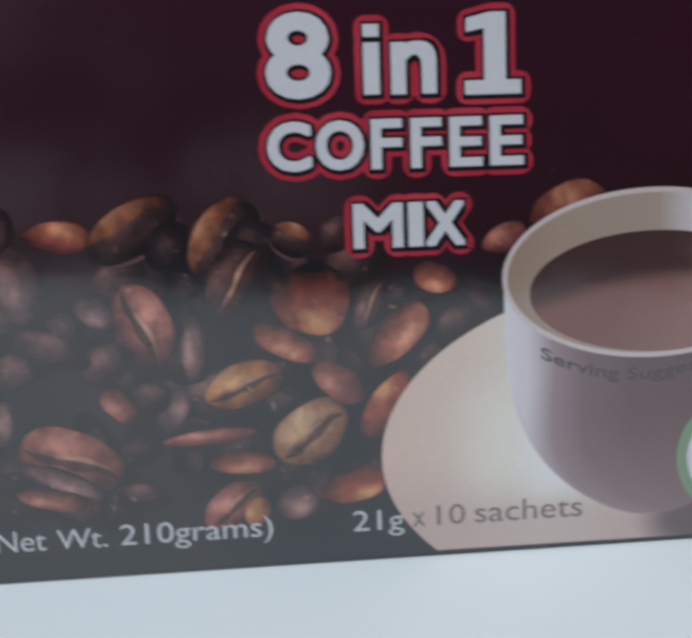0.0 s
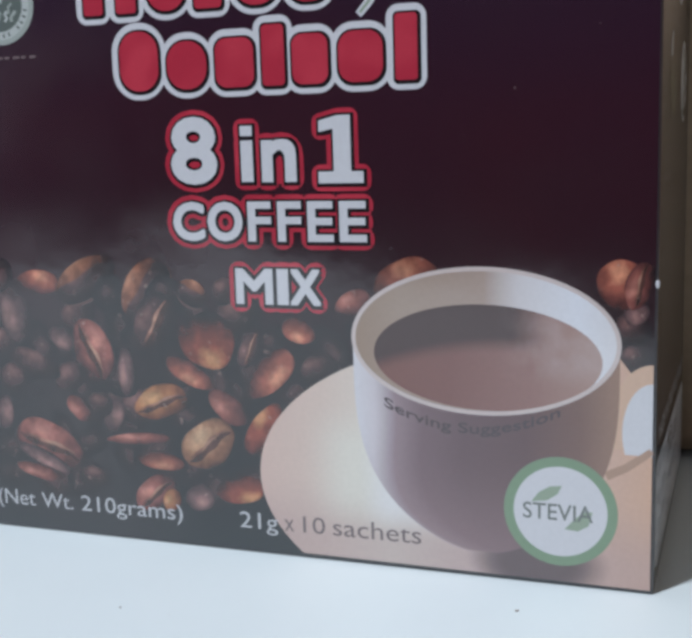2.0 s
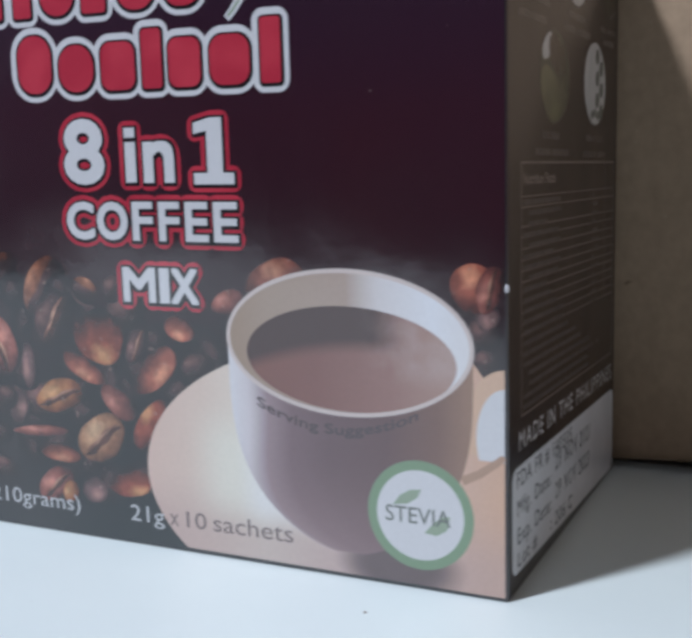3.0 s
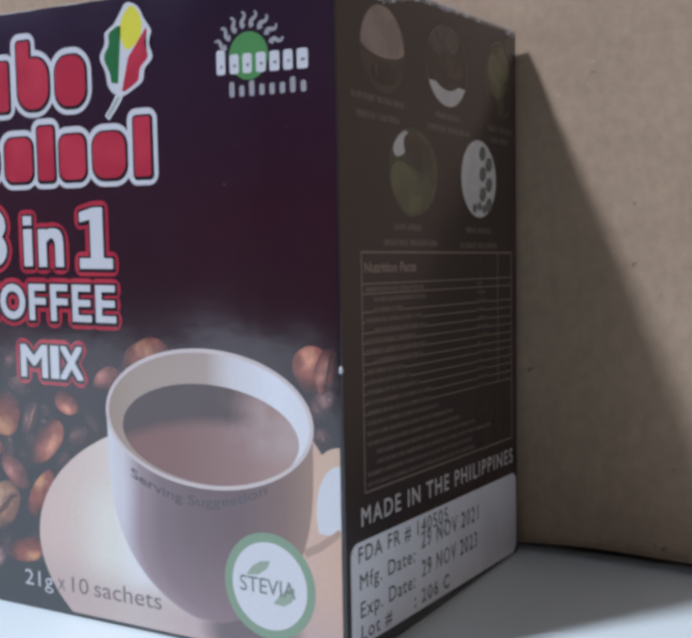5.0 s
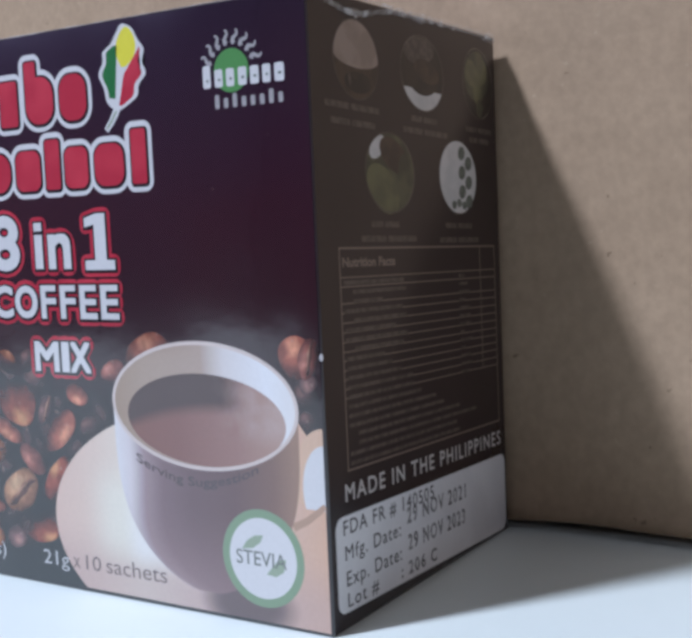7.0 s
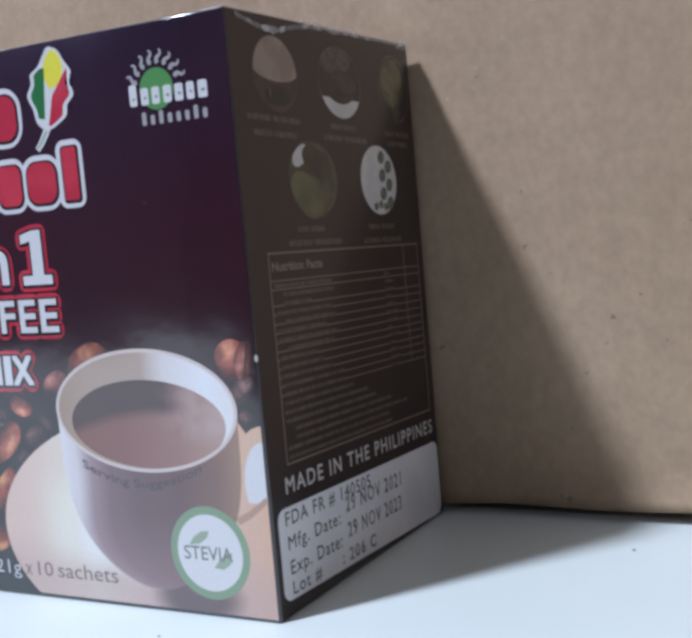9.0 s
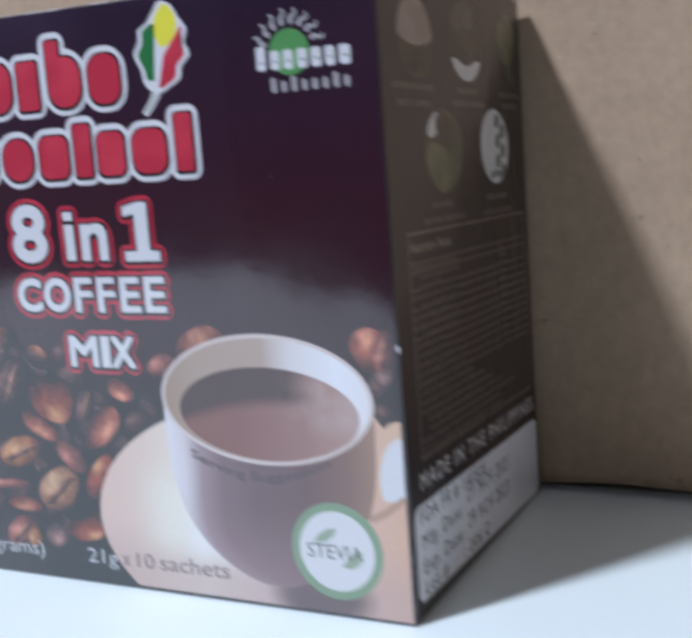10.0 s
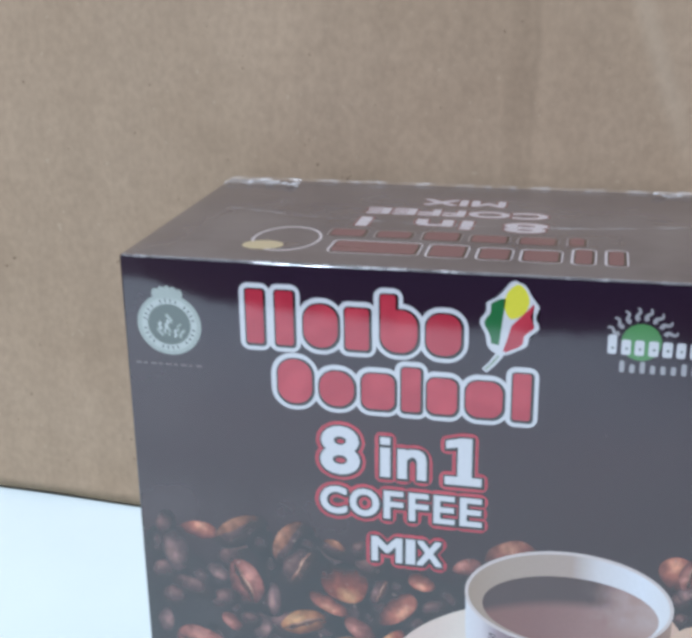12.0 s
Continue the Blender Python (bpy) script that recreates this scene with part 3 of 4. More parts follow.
SHAPES = {tone: [bean_mesh("bean", bean_outline(n), BEANS[tone]) for n in range(5)] for tone in BEANS}
CREASE_MESH = bean_mesh("crease", band(lambda x: spine(x) - (0.16 + 0.05 * math.sin(8 * x)) * (1 - (x / 0.92) ** 2) ** 0.6 - 0.01, lambda x: spine(x) + (0.12 + 0.04 * math.sin(11 * x + 1)) * (1 - (x / 0.92) ** 2) ** 0.6 + 0.01, 0.915), CREASE)
SEAM_MESH = bean_mesh("crease_edge", band(lambda x: spine(x) + 0.12, lambda x: spine(x) + 0.14 + (0.13 + 0.04 * math.sin(9 * x)) * (1 - (x / 0.8) ** 2) ** 0.7, 0.79), SEAMLIGHT)
CRESCENT_MESH = bean_mesh("lit_side", band(lambda x: 0.99 * (1 - (x / 1.01) ** 2) ** 0.5 - 0.66 * (1 - (x / 1.01) ** 2) ** 0.8 + 0.05 * math.sin(6 * x) * (1 - x * x), lambda x: 0.99 * (1 - (x / 1.01) ** 2) ** 0.5, 1.0), CRESCENT)
RIM_MESH = bean_mesh("lit_rim", band(lambda x: -0.99 * (1 - (x / 1.01) ** 2) ** 0.5, lambda x: -0.99 * (1 - (x / 1.01) ** 2) ** 0.5 + 0.15 * (1 - x * x), 1.0), RIMLIGHT)
count = 0


def bean(x, z, a, b, turn, tone, crease=False, flip=False, lit=False):
    """A printed bean, its middle, half axes and lean in millimetres and degrees."""
    global count
    count += 1
    ob = new("bean", SHAPES[tone][count % 5])
    ob.parent = box
    ob.location = (x / 1000, -(0.03 + 0.0018 * count) * LAYER, z / 1000)
    ob.rotation_euler = (0, -radians(turn), 0)
    ob.scale = (a / 1000, 1, b / 1000 * (-1 if flip else 1))
    for n, me in enumerate(([CREASE_MESH, SEAM_MESH] if crease else []) + ([CRESCENT_MESH, RIM_MESH] if lit else [])):
        line = new(me.name.split(".")[0], me)
        line.parent = ob
        line.location = (0, -0.00000005 * (n + 1), 0)


rnd = random.Random(7)
for row in range(8):
    for col in range(15):
        bx, bz = -162 + col * 11.2 + rnd.uniform(-4, 4) + (row % 2) * 5, 8 + row * 7.2 + rnd.uniform(-3, 3)
        size = rnd.uniform(4.6, 7.4), rnd.uniform(3.2, 4.8), rnd.uniform(-90, 90)
        if bx > -9.5 or (bx > -58 and bz < 45) or bx < -160 or bz > 60 or bz < 13 or rnd.random() < 0.15:
            continue
        bean(bx, bz, *size, rnd.choice("sssssssd"))
bean(-158.6, 49.0, 4.8, 3.8, 25, "d")
bean(-160.0, 30.5, 4.4, 3.0, 80, "m")
bean(-139.6, 40.8, 5.2, 3.6, 35, "d")
bean(-128.2, 31.5, 4.6, 3.0, 70, "m")
bean(-154.6, 56.4, 7.9, 4.6, -83, "m")
bean(-157.7, 65.5, 4.3, 3.3, 66, "d")
bean(-150.2, 43.5, 7.1, 3.7, -19, "d")
bean(-156.6, 39.5, 4.3, 3.9, -19, "d")
bean(-141.4, 50.5, 3.9, 3.0, -33, "m")
bean(-147.0, 64.1, 5.9, 3.0, -8, "o")
bean(-133.6, 64.6, 9.2, 5.2, 28, "d", lit=True)
bean(-127.6, 61.6, 4.6, 4.2, 60, "s")
bean(-117.0, 62.6, 8.6, 6.0, 55, "d", lit=True)
bean(-112.8, 61.6, 5.2, 4.4, 40, "s")
bean(-115.2, 55.1, 7.8, 5.5, 52, "d", True)
bean(-105.2, 61.9, 4.1, 3.4, -30, "d", lit=True)
bean(-96.4, 63.0, 3.8, 3.4, 30, "d")
bean(-101.8, 51.1, 7.6, 6.6, -19, "r")
bean(-132.8, 47.4, 7.9, 5.4, -72, "b", True)
bean(-123.8, 42.6, 6.2, 2.4, -93, "m")
bean(-131.9, 33.8, 3.6, 3.3, -6, "d")
bean(-106.9, 43.1, 6.5, 2.9, -27, "o", False, True)
bean(-114.8, 35.6, 7.6, 4.1, 16, "y", True)
bean(-97.0, 35.1, 5.8, 3.3, -37, "b", False, True)
bean(-85.9, 43.8, 7.6, 3.8, 49, "o", False, True)
bean(-90.7, 49.6, 5.3, 2.7, 61, "d", True)
bean(-78.8, 54.2, 4.0, 3.0, -20, "o", False, True)
bean(-74.3, 45.8, 4.8, 3.1, 24, "d")
bean(-53.0, 66.3, 7.6, 4.6, 19, "o")
bean(-65.2, 61.0, 4.4, 2.7, 14, "b")
bean(-102.8, 25.9, 7.6, 5.6, 32, "c", True)
bean(-146.9, 23.1, 9.8, 5.8, -24, "b", True)
bean(-149.0, 19.2, 8.6, 2.0, -24, "m")
bean(-150.4, 15.6, 7.0, 2.0, -11, "b", False, True)
bean(-121.3, 26.0, 8.8, 1.5, 3, "b")
bean(-115.8, 20.9, 6.2, 2.4, -3, "o", False, True)
bean(-88.1, 30.0, 6.9, 4.0, 59, "r", False, True)
bean(-95.0, 15.4, 6.4, 3.6, 9, "r")
bean(-117.8, 12.6, 6.1, 3.9, 34, "b", True)
bean(-113.3, 11.2, 3.0, 2.4, 50, "y")
bean(-137.8, 32.8, 3.9, 2.6, -41, "b", False, True)
bean(-134.6, 15.2, 4.5, 3.0, -9, "d")
bean(-105.8, 12.6, 4.0, 3.5, 15, "m")
bean(-4.9, 57.0, 3.2, 3.9, 37, "d")
bean(-4.6, 50.8, 3.2, 3.0, 10, "d")
bean(-4.3, 60.6, 2.6, 3.0, -20, "m")
bean(-7.2, 66.0, 4.9, 5.6, 26, "o")
bean(-3.7, 66.0, 5.2, 2.7, 72, "b", True)

# saucer, cup and drink
saucer_edge = [(u, v) for u, v in oval(-30, 20, 59.5, 33.5, 0, 160, 68, 216) if v >= 0.9 and u <= -0.7] + [(-0.7, 0.9), (-0.7, 42.0)]
saucer = part("saucer", shape(saucer_edge, on_front, 0.36), SAUCER, box, "printed cream saucer")
levels = [48 - 42.0 * (1 - (1 - i / 30) ** 2) for i in range(31)]
cup_half = [29.1 * (1 - ((48 - v) / 42.5) ** 2.9) ** 0.62 for v in levels]
cup_side = [(-36.5 - w, v) for w, v in zip(cup_half, levels)] + [(-36.5 + w, v) for w, v in zip(cup_half, levels)][::-1]
cup = part("cup", shape(cup_side + oval(-36.5, 53.2, 29.3, 16.1, 0, 40, -12, 192)[1:-1], on_front, 0.42), CUP, box, "printed white coffee cup")
part("handle", shape(oval(-0.7, 36.0, 8.8, 13.6, 0, 24, 90, 200) + [(-0.7, 31.0)], on_front, 0.390), PEACH, cup)
part("handle_gap", shape(oval(-0.7, 35.0, 6.1, 10.6, 0, 24, 90, 206) + [(-0.7, 30.2)], on_front, 0.393), WHITE, cup)
part("handle", ribbon([(-10.0, 25.4), (-6.0, 27.4), (-2.6, 29.9), (-0.8, 31.4)], lambda s: 1.9 - 0.5 * s, on_front, 0.405), TAN, cup)
inside = part("cup_inside", shape(oval(-36.5, 53.3, 28.5, 15.3, 0, 72), on_front, 0.46), INNER, cup)
part("rim", ring(-36.5, 53.2, 29.4, 16.2, 28.45, 15.25, on_front, 0.50), LIP, cup)
part("drink", shape(oval(-35.8, 49.7, 24.9, 11.6, -1, 72), on_front, 0.49), DRINK, inside)
word("caption", "Serving Suggestion", -58.6, -19.6, 0, 3.1, on_front, 0.54, CAPTION, cup, 0.07, bend=lambda u: 32.0 + 5.0 * ((u + 39.0) / 19.5) ** 2)

# the round sweetener badge
badge = part("badge", shape(oval(-19.6, 16.7, 12.15, 12.15, 0, 72), on_front, 0.56), RING, box, "round green and white badge")
part("badge_face", shape(oval(-19.6, 16.7, 10.0, 10.0, 0, 72), on_front, 0.60), WHITE, badge)
part("leaf", shape([(-25.8, 18.5), (-24.2, 20.7), (-21.8, 22.2), (-19.2, 22.5), (-20.1, 20.6), (-22.4, 19.0)], on_front, 0.64), SAGE, badge)
part("leaf", shape([(-18.6, 12.9), (-15.8, 12.6), (-13.5, 14.0), (-12.7, 17.2), (-14.6, 17.0), (-16.8, 15.0)], on_front, 0.64), SAGE, badge)
word("badge_word", "STEVIA", -27.6, -12.6, 14.7, 18.4, on_front, 0.68, BADGETEXT, badge, 0.04)

# titles with their black and red surrounds
def title(text, u0, u1, v0, v1, bold):
    """One character of the title, white on black on red."""
    if text in "1i":
        w = (u1 - u0) / 10.4
        spots = [(u0 + w * a, v0 + (v1 - v0) * c / 15.0) for a, c in ((0, 0), (10.4, 0), (10.4, 2.6), (7.6, 2.6), (7.6, 15.0), (4.6, 15.0), (0.3, 13.9), (0.3, 11.4), (3.6, 12.1), (3.6, 2.6), (0, 2.6))]
        faces = [(0, 1, 2, 3, 9, 10), (3, 4, 5, 8, 9), (5, 6, 7, 8)]
        if text == "i":
            spots = [(u, v0 + (v1 - v0) * c) for c in (0.0, 0.74, 0.82, 1.0) for u in (u0, u1)]
            faces = [(0, 1, 3, 2), (4, 5, 7, 6)]
        glyph = part("title", stamp(spots, faces, 0.0, on_front, 0.60), WHITE, box)
        part("shadow_line", stamp([(u + 0.18, v - 0.18) for u, v in spots], faces, 0.70, on_front, 0.56, square=True), BLACK, glyph)
        part("red_surround", stamp([(u + 0.1, v - 0.1) for u, v in spots], faces, 1.65, on_front, 0.52), RED, glyph)
        return
    square = text in "FEMIXn"
    glyph = word("title", text, u0, u1, v0, v1, on_front, 0.60, WHITE, box, bold, square=square)
    word("shadow_line", text, u0, u1, v0, v1, on_front, 0.56, BLACK, glyph, bold, 0.70, square=square, shift=(0.18, -0.18))
    word("red_surround", text, u0, u1, v0, v1, on_front, 0.52, RED, glyph, bold, 1.65, shift=(0.1, -0.1))


title("8", -108.5, -96.8, 87.3, 102.6, 0.70)
title("i", -90.9, -88.0, 87.8, 100.2, 0.0)
title("n", -85.9, -77.6, 87.7, 97.1, 0.48)
title("1", -72.4, -62.0, 87.3, 101.9, 0.85)
for text, u0, u1 in (("C", -108.8, -100.7), ("O", -100.0, -91.2), ("F", -89.9, -84.2), ("F", -82.6, -76.9), ("E", -75.4, -69.3), ("E", -67.9, -61.6)):
    title(text, u0, u1, 74.4, 83.4, 0.42 if text in "CO" else 0.26)
for text, u0, u1 in (("M", -93.6, -84.4), ("I", -83.4, -80.6), ("X", -80.2, -72.8)):
    title(text, u0, u1, 60.0, 68.2, 0.31)

# contents lines along the foot
for text, u0, u1, v0, v1 in (("(Net", -163.9, -152.8, 4.9, 10.2), ("Wt.", -150.8, -141.6, 6.1, 9.9), ("210grams)", -139.2, -110.7, 4.9, 10.2)):
    word("weight_line", text, u0, u1, v0, v1, on_front, 0.62, PALE, box, 0.0)
word("count_line", "21g", -95.4, -85.6, 4.7, 10.0, on_front, 0.62, PALE, box, 0.0)
word("count_line", "x", -83.9, -81.5, 6.2, 9.0, on_front, 0.62, GREY, box, 0.0)
word("count_line", "10", -79.2, -73.7, 6.2, 10.2, on_front, 0.62, GREY, box, 0.0)
word("count_line", "sachets", -71.8, -50.6, 6.2, 10.4, on_front, 0.62, GREY, box, 0.0)


# the maker's mark: plain blocks in its colours, a leaf, a half sun
def block(u0, u1, v0, v1, plane, lift, parent, pale=WHITE, fill=RED, edge=1.9, curve=1.4):
    """One plain shape of the mark: a rounded block or disc in its dark line and pale surround."""
    b = part("mark_surround", shape(bar(u0 - edge, u1 + edge, v0 - edge, v1 + edge, curve + edge, 9), plane, lift), pale, parent)
    part("mark_shadow", shape(bar(u0 - 0.45, u1 + 0.75, v0 - 0.75, v1 + 0.45, curve + 0.4, 9), plane, lift + 0.08), BLACK, b)
    part("mark_block", shape(bar(u0, u1 - 0.1, v0 + 0.1, v1, curve, 9), plane, lift + 0.12), fill, b)
    return b


for n, (u0, u1, v1, c) in enumerate(((-128.9, -123.8, 142.0, 0.8), (-120.4, -115.2, 142.0, 0.8), (-112.4, -102.6, 138.7, 4.6), (-100.6, -93.8, 138.2, 1.0), (-90.7, -80.4, 138.4, 4.6), (-78.1, -68.5, 138.0, 4.0))):
    block(u0, u1, 126.0, v1, on_front, 0.60 + 0.004 * n, box, curve=c)
block(-90.7, -86.4, 130.0, 142.6, on_front, 0.597, box, curve=0.8)
for n, (u0, u1, v1, c) in enumerate(((-120.3, -110.3, 122.0, 4.6), (-108.2, -98.2, 119.3, 4.6), (-96.1, -86.7, 119.4, 2.6), (-84.8, -79.4, 121.8, 1.0), (-77.7, -69.3, 119.4, 2.4), (-67.0, -56.9, 119.4, 3.4), (-54.3, -49.3, 122.4, 0.8))):
    block(u0, u1, 108.6, v1, on_front, 0.64 + 0.004 * n, box, curve=c)


LEAF_FOOT, LEAF_TIP = Vector((-58.4, 127.4)), Vector((-54.6, 148.4))


def leaf_side(s, side):
    """Half the leaf's width at s along its rib; lobed."""
    w = math.sin(math.pi * min(max(s, 0.0), 1.0))
    if side < 0:
        return 6.4 * w ** 0.55 * (1 + 0.10 * math.cos(19 * s - 0.9)) * (1 - 0.36 * max(0.0, min(1.0, (s - 0.64) / 0.10)))
    return 8.0 * w ** 0.52 * (1 + 0.085 * math.cos(23 * s + 2.0))


def leaf_patch(s0, s1, inner, outer, n=26):
    """The patch between two distances from the rib, from s0 to s1 along it."""
    d = LEAF_TIP - LEAF_FOOT
    r = Vector((d.y, -d.x)).normalized()
    steps = [s0 + (s1 - s0) * i / n for i in range(n + 1)]
    line = [LEAF_FOOT + d * s + r * inner(s) for s in steps] + [LEAF_FOOT + d * s + r * outer(s) for s in steps[::-1]]
    return [(p.x, p.y) for p in line]


leaf = part("leaf_mark", shape(leaf_patch(0.0, 1.0, lambda s: -leaf_side(s, -1) - 0.1, lambda s: leaf_side(s, 1) + 0.1, 60)[1:-1], on_front, 0.76), WHITE, box, "green yellow and red leaf")
part("stem", ribbon([(-57.6, 128.6), (-58.8, 126.6), (-60.3, 124.6), (-62.2, 122.6)], lambda s: 2.3 - 0.7 * s, on_front, 0.77), WHITE, leaf)
part("stem_core", ribbon([(-58.4, 127.2), (-60.2, 124.8), (-61.9, 123.0)], 0.6, on_front, 0.79), SAGE, leaf)
part("green_lobe", shape(leaf_patch(0.13, 0.74, lambda s: -0.35 - 1.5 * s, lambda s: -max(leaf_side(s, -1) - 1.15, 0.4 + 1.5 * s)), on_front, 0.80), LEAF, leaf)
part("yellow_lobe", shape(leaf_patch(0.50, 0.965, lambda s: 0.9 - 2.7 * math.sin(math.pi * (s - 0.5) / 0.47) ** 0.7, lambda s: 1.0 + 3.8 * math.sin(math.pi * (s - 0.5) / 0.47) ** 0.6), on_front, 0.80), YELLOW, leaf)
part("red_lobe", shape(leaf_patch(0.06, 0.76, lambda s: 0.7 + 2.0 * s + 11.0 * max(0.0, s - 0.42), lambda s: max(leaf_side(s, 1) - 1.25, 0.75 + 2.0 * s + 11.0 * max(0.0, s - 0.42))), on_front, 0.80), RED, leaf)

sun = part("sun_mark", shape(oval(-21.7, 133.5, 5.1, 5.1, 0, 40), on_front, 0.60), GREEN, box, "green half sun with pale rays")
for i in range(8):
    w = radians(20 + 138 * i / 7)
    d, s = Vector((math.cos(w), math.sin(w))), Vector((-math.sin(w), math.cos(w)))
    line = []
    for k in range(7):
        p = Vector((-21.7, 133.5)) + d * (6.2 + 0.55 * k) + s * 0.60 * math.sin(k * 1.05)
        line.append((p.x, p.y))
    part("ray", ribbon(line, lambda q: 1.25 - 0.75 * q, on_front, 0.61), RAY, sun)
for i, (u, w, h) in enumerate(((-30.2, 2.3, 5.3), (-26.7, 2.4, 4.2), (-23.3, 2.4, 4.2), (-19.8, 2.5, 4.2), (-16.3, 2.5, 4.2), (-12.8, 2.3, 4.2), (-9.4, 2.7, 4.2))):
    b = part("mark_bar", shape(bar(u, u + w, 129.9 - 0.035 * i, 129.9 + h - 0.035 * i, 0.6), on_front, 0.66), WHITE, sun)
    part("mark_slot", shape(bar(u + 1.0, u + w - 0.7, 131.3, 131.9, 0.2), on_front, 0.69), SLATE, b)
for i in range(8):
    part("mark_bar", shape(bar(-26.9 + 2.62 * i, -25.6 + 2.62 * i, 124.9, 128.2 if i in (0, 2, 6) else 127.3, 0.5), on_front, 0.66), RAY, sun)

seal = part("seal", shape(oval(-152.0, 130.0, 9.6, 9.2, 0, 48), on_front, 0.60), SILVER, box, "round pale green seal")
part("seal_band", ring(-152.0, 130.0, 8.3, 8.0, 6.6, 6.3, on_front, 0.63), RING2, seal)
part("seal_field", shape(oval(-152.0, 130.0, 6.4, 6.1, 0, 40), on_front, 0.64), SLATE, seal)
for i in range(5):
    part("seal_crown", shape(oval(-155.6 + 1.75 * i, 139.2 + 0.9 * math.sin(math.pi * i / 4), 1.15, 1.5, 0, 14), on_front, 0.62 + 0.003 * i), SILVER, seal)
part("seal_crown", shape(bar(-156.0, -148.0, 137.6, 139.0, 0.5), on_front, 0.64), SILVER, seal)
for i in range(30):
    w = 2 * math.pi * i / 30
    if i % 5:
        part("seal_dash", ribbon([(-152.0 + r * math.cos(w), 130.0 + r * 0.96 * math.sin(w)) for r in (6.9, 7.9)], 0.5, on_front, 0.66), SLATE, seal)
rnd = random.Random(12)
for i in range(9):
    u, v, lean = -155.0 + 0.75 * i, 129.6 + rnd.uniform(-2.6, 2.6), rnd.uniform(-1.2, 1.2)
    part("seal_stroke", ribbon([(u + 0.4 * math.sin(2.2 * k + i) + lean * k * 0.4, v + 0.8 * (k - 1.5)) for k in range(4)], rnd.uniform(0.5, 1.1), on_front, 0.67 + 0.002 * i), SILVER if i % 3 else RING2, seal)
for i in range(9):
    part("small_print", shape(bar(-163.0 + 2.3 * i, -161.2 + 2.3 * i - 0.5 * (i % 2), 117.5, 118.1, 0.1), on_front, 0.62), GREY, box)

# ---- the box's end ----
def end_oval(cu, cv, a, b, body, extra):
    o = part("picture", shape(oval(cu, cv, a, b, 0, 40), on_side, 0.06), body, box, "small oval picture")
    part("picture_edge", ring(cu, cv, a, b, a - 0.35, b - 0.35, on_side, 0.16), OVALEDGE, o)
    for pts, m, l in extra:
        part("picture_detail", shape(pts, on_side, 0.10 + l), m, o)


end_oval(20.8, 136.0, 10.6, 9.6, BARK, [(oval(20.8, 136.6, 10.3, 8.8, 0, 24, 0, 180) + oval(20.8, 136.6, 10.3, 2.6, 0, 16, 180, 360)[1:-1], BEIGE, 0), (oval(21.2, 130.6, 6.2, 2.6), DUSK, 0.01), (oval(17.4, 131.0, 0.5, 1.6, 8), DIMTEXT, 0.02)])
end_oval(54.6, 136.8, 12.2, 10.0, DUSK, [(oval(54.6, 136.8, 12.0, 9.8, 0, 24, 206, 334), OAT, 0), (oval(54.6, 138.6, 10.8, 7.6), DUSK, 0.01), (oval(53.0, 142.6, 8.6, 3.6, 6), DIMTEXT, 0.02), (oval(57.0, 137.5, 7.0, 3.0, -8), BARK, 0.03)])
end_oval(88.8, 138.0, 10.2, 10.2, DUSK, [(oval(88.0, 140.0, 8.2, 7.0, 20), OLIVE, 0), (oval(84.6, 140.6, 3.6, 3.8, 30), MOSS, 0.01), (oval(91.6, 141.6, 3.4, 3.8, -20), MOSS, 0.02), (oval(88.6, 135.8, 3.0, 4.0), MOSS, 0.03), (oval(89.5, 131.0, 2.2, 2.6), OLIVE, 0.04)])
end_oval(35.4, 109.8, 12.6, 10.2, OLIVE, [(oval(29.2, 115.9, 4.4, 2.4, 30), OAT, 0), (oval(37.5, 114.2, 7.6, 4.0, -20), BARK, 0.01), (oval(31.5, 105.6, 8.6, 5.4, -28), MOSS, 0.02), (oval(43.0, 110.5, 3.6, 4.6), OLIVE, 0.03)])
end_oval(74.0, 110.4, 11.8, 10.4, OAT, [(oval(76.4 + 4.2 * (i % 2), 117.2 - 2.7 * i, 2.3, 1.9, 25), SAGE2, 0.01 * i) for i in range(6)] + [(oval(71.0 + 3.2 * i, 102.6 + 0.6 * (i % 2), 1.5, 1.2), SAGE2, 0.07) for i in range(4)])
# captions, too small to read
for u0, u1, v in ((6.0, 31.0, 124.6), (8.2, 28.5, 120.8), (47.5, 62.0, 124.6), (43.0, 68.0, 121.4), (80.0, 97.0, 124.5), (82.0, 95.0, 121.5), (25.0, 39.0, 96.8), (20.0, 48.0, 93.2), (65.0, 82.0, 96.8), (61.4, 86.0, 92.8)):
    half = u0 + 0.45 * (u1 - u0)
    part("small_print", shape(bar(u0, half - 0.6, v - 0.75, v + 0.75, 0.4), on_side, 0.06), DIMTEXT, box)
    part("small_print", shape(bar(half + 0.3, u1, v - 0.75, v + 0.75, 0.4), on_side, 0.06), DIMTEXT, box)
facts = part("facts_table", shape(bar(9.2, 96.8, 90.7, 91.2), on_side, 0.06), BROWNLINE, box)
for u0, u1, v0, v1 in ((9.2, 96.8, 37.7, 38.2), (9.2, 9.7, 38.2, 90.7), (96.3, 96.8, 38.2, 90.7), (86.2, 86.6, 55.0, 90.7)):
    part("frame_line", shape(bar(u0, u1, v0, v1), on_side, 0.065), BROWNLINE, facts)
word("facts_title", "Nutrition Facts", 10.6, 36.0, 86.4, 88.8, on_side, 0.07, BROWNLINE, facts, 0.16)
rows = (84.0, 81.8, 77.8, 75.6, 73.2, 70.9, 68.6, 66.3, 64.2, 61.9, 59.7, 57.4, 55.2)
for v in rows:
    part("row_line", shape(bar(9.7, 96.2, v - 0.16, v + 0.16), on_side, 0.062), BROWNLINE, facts)
rnd = random.Random(3)
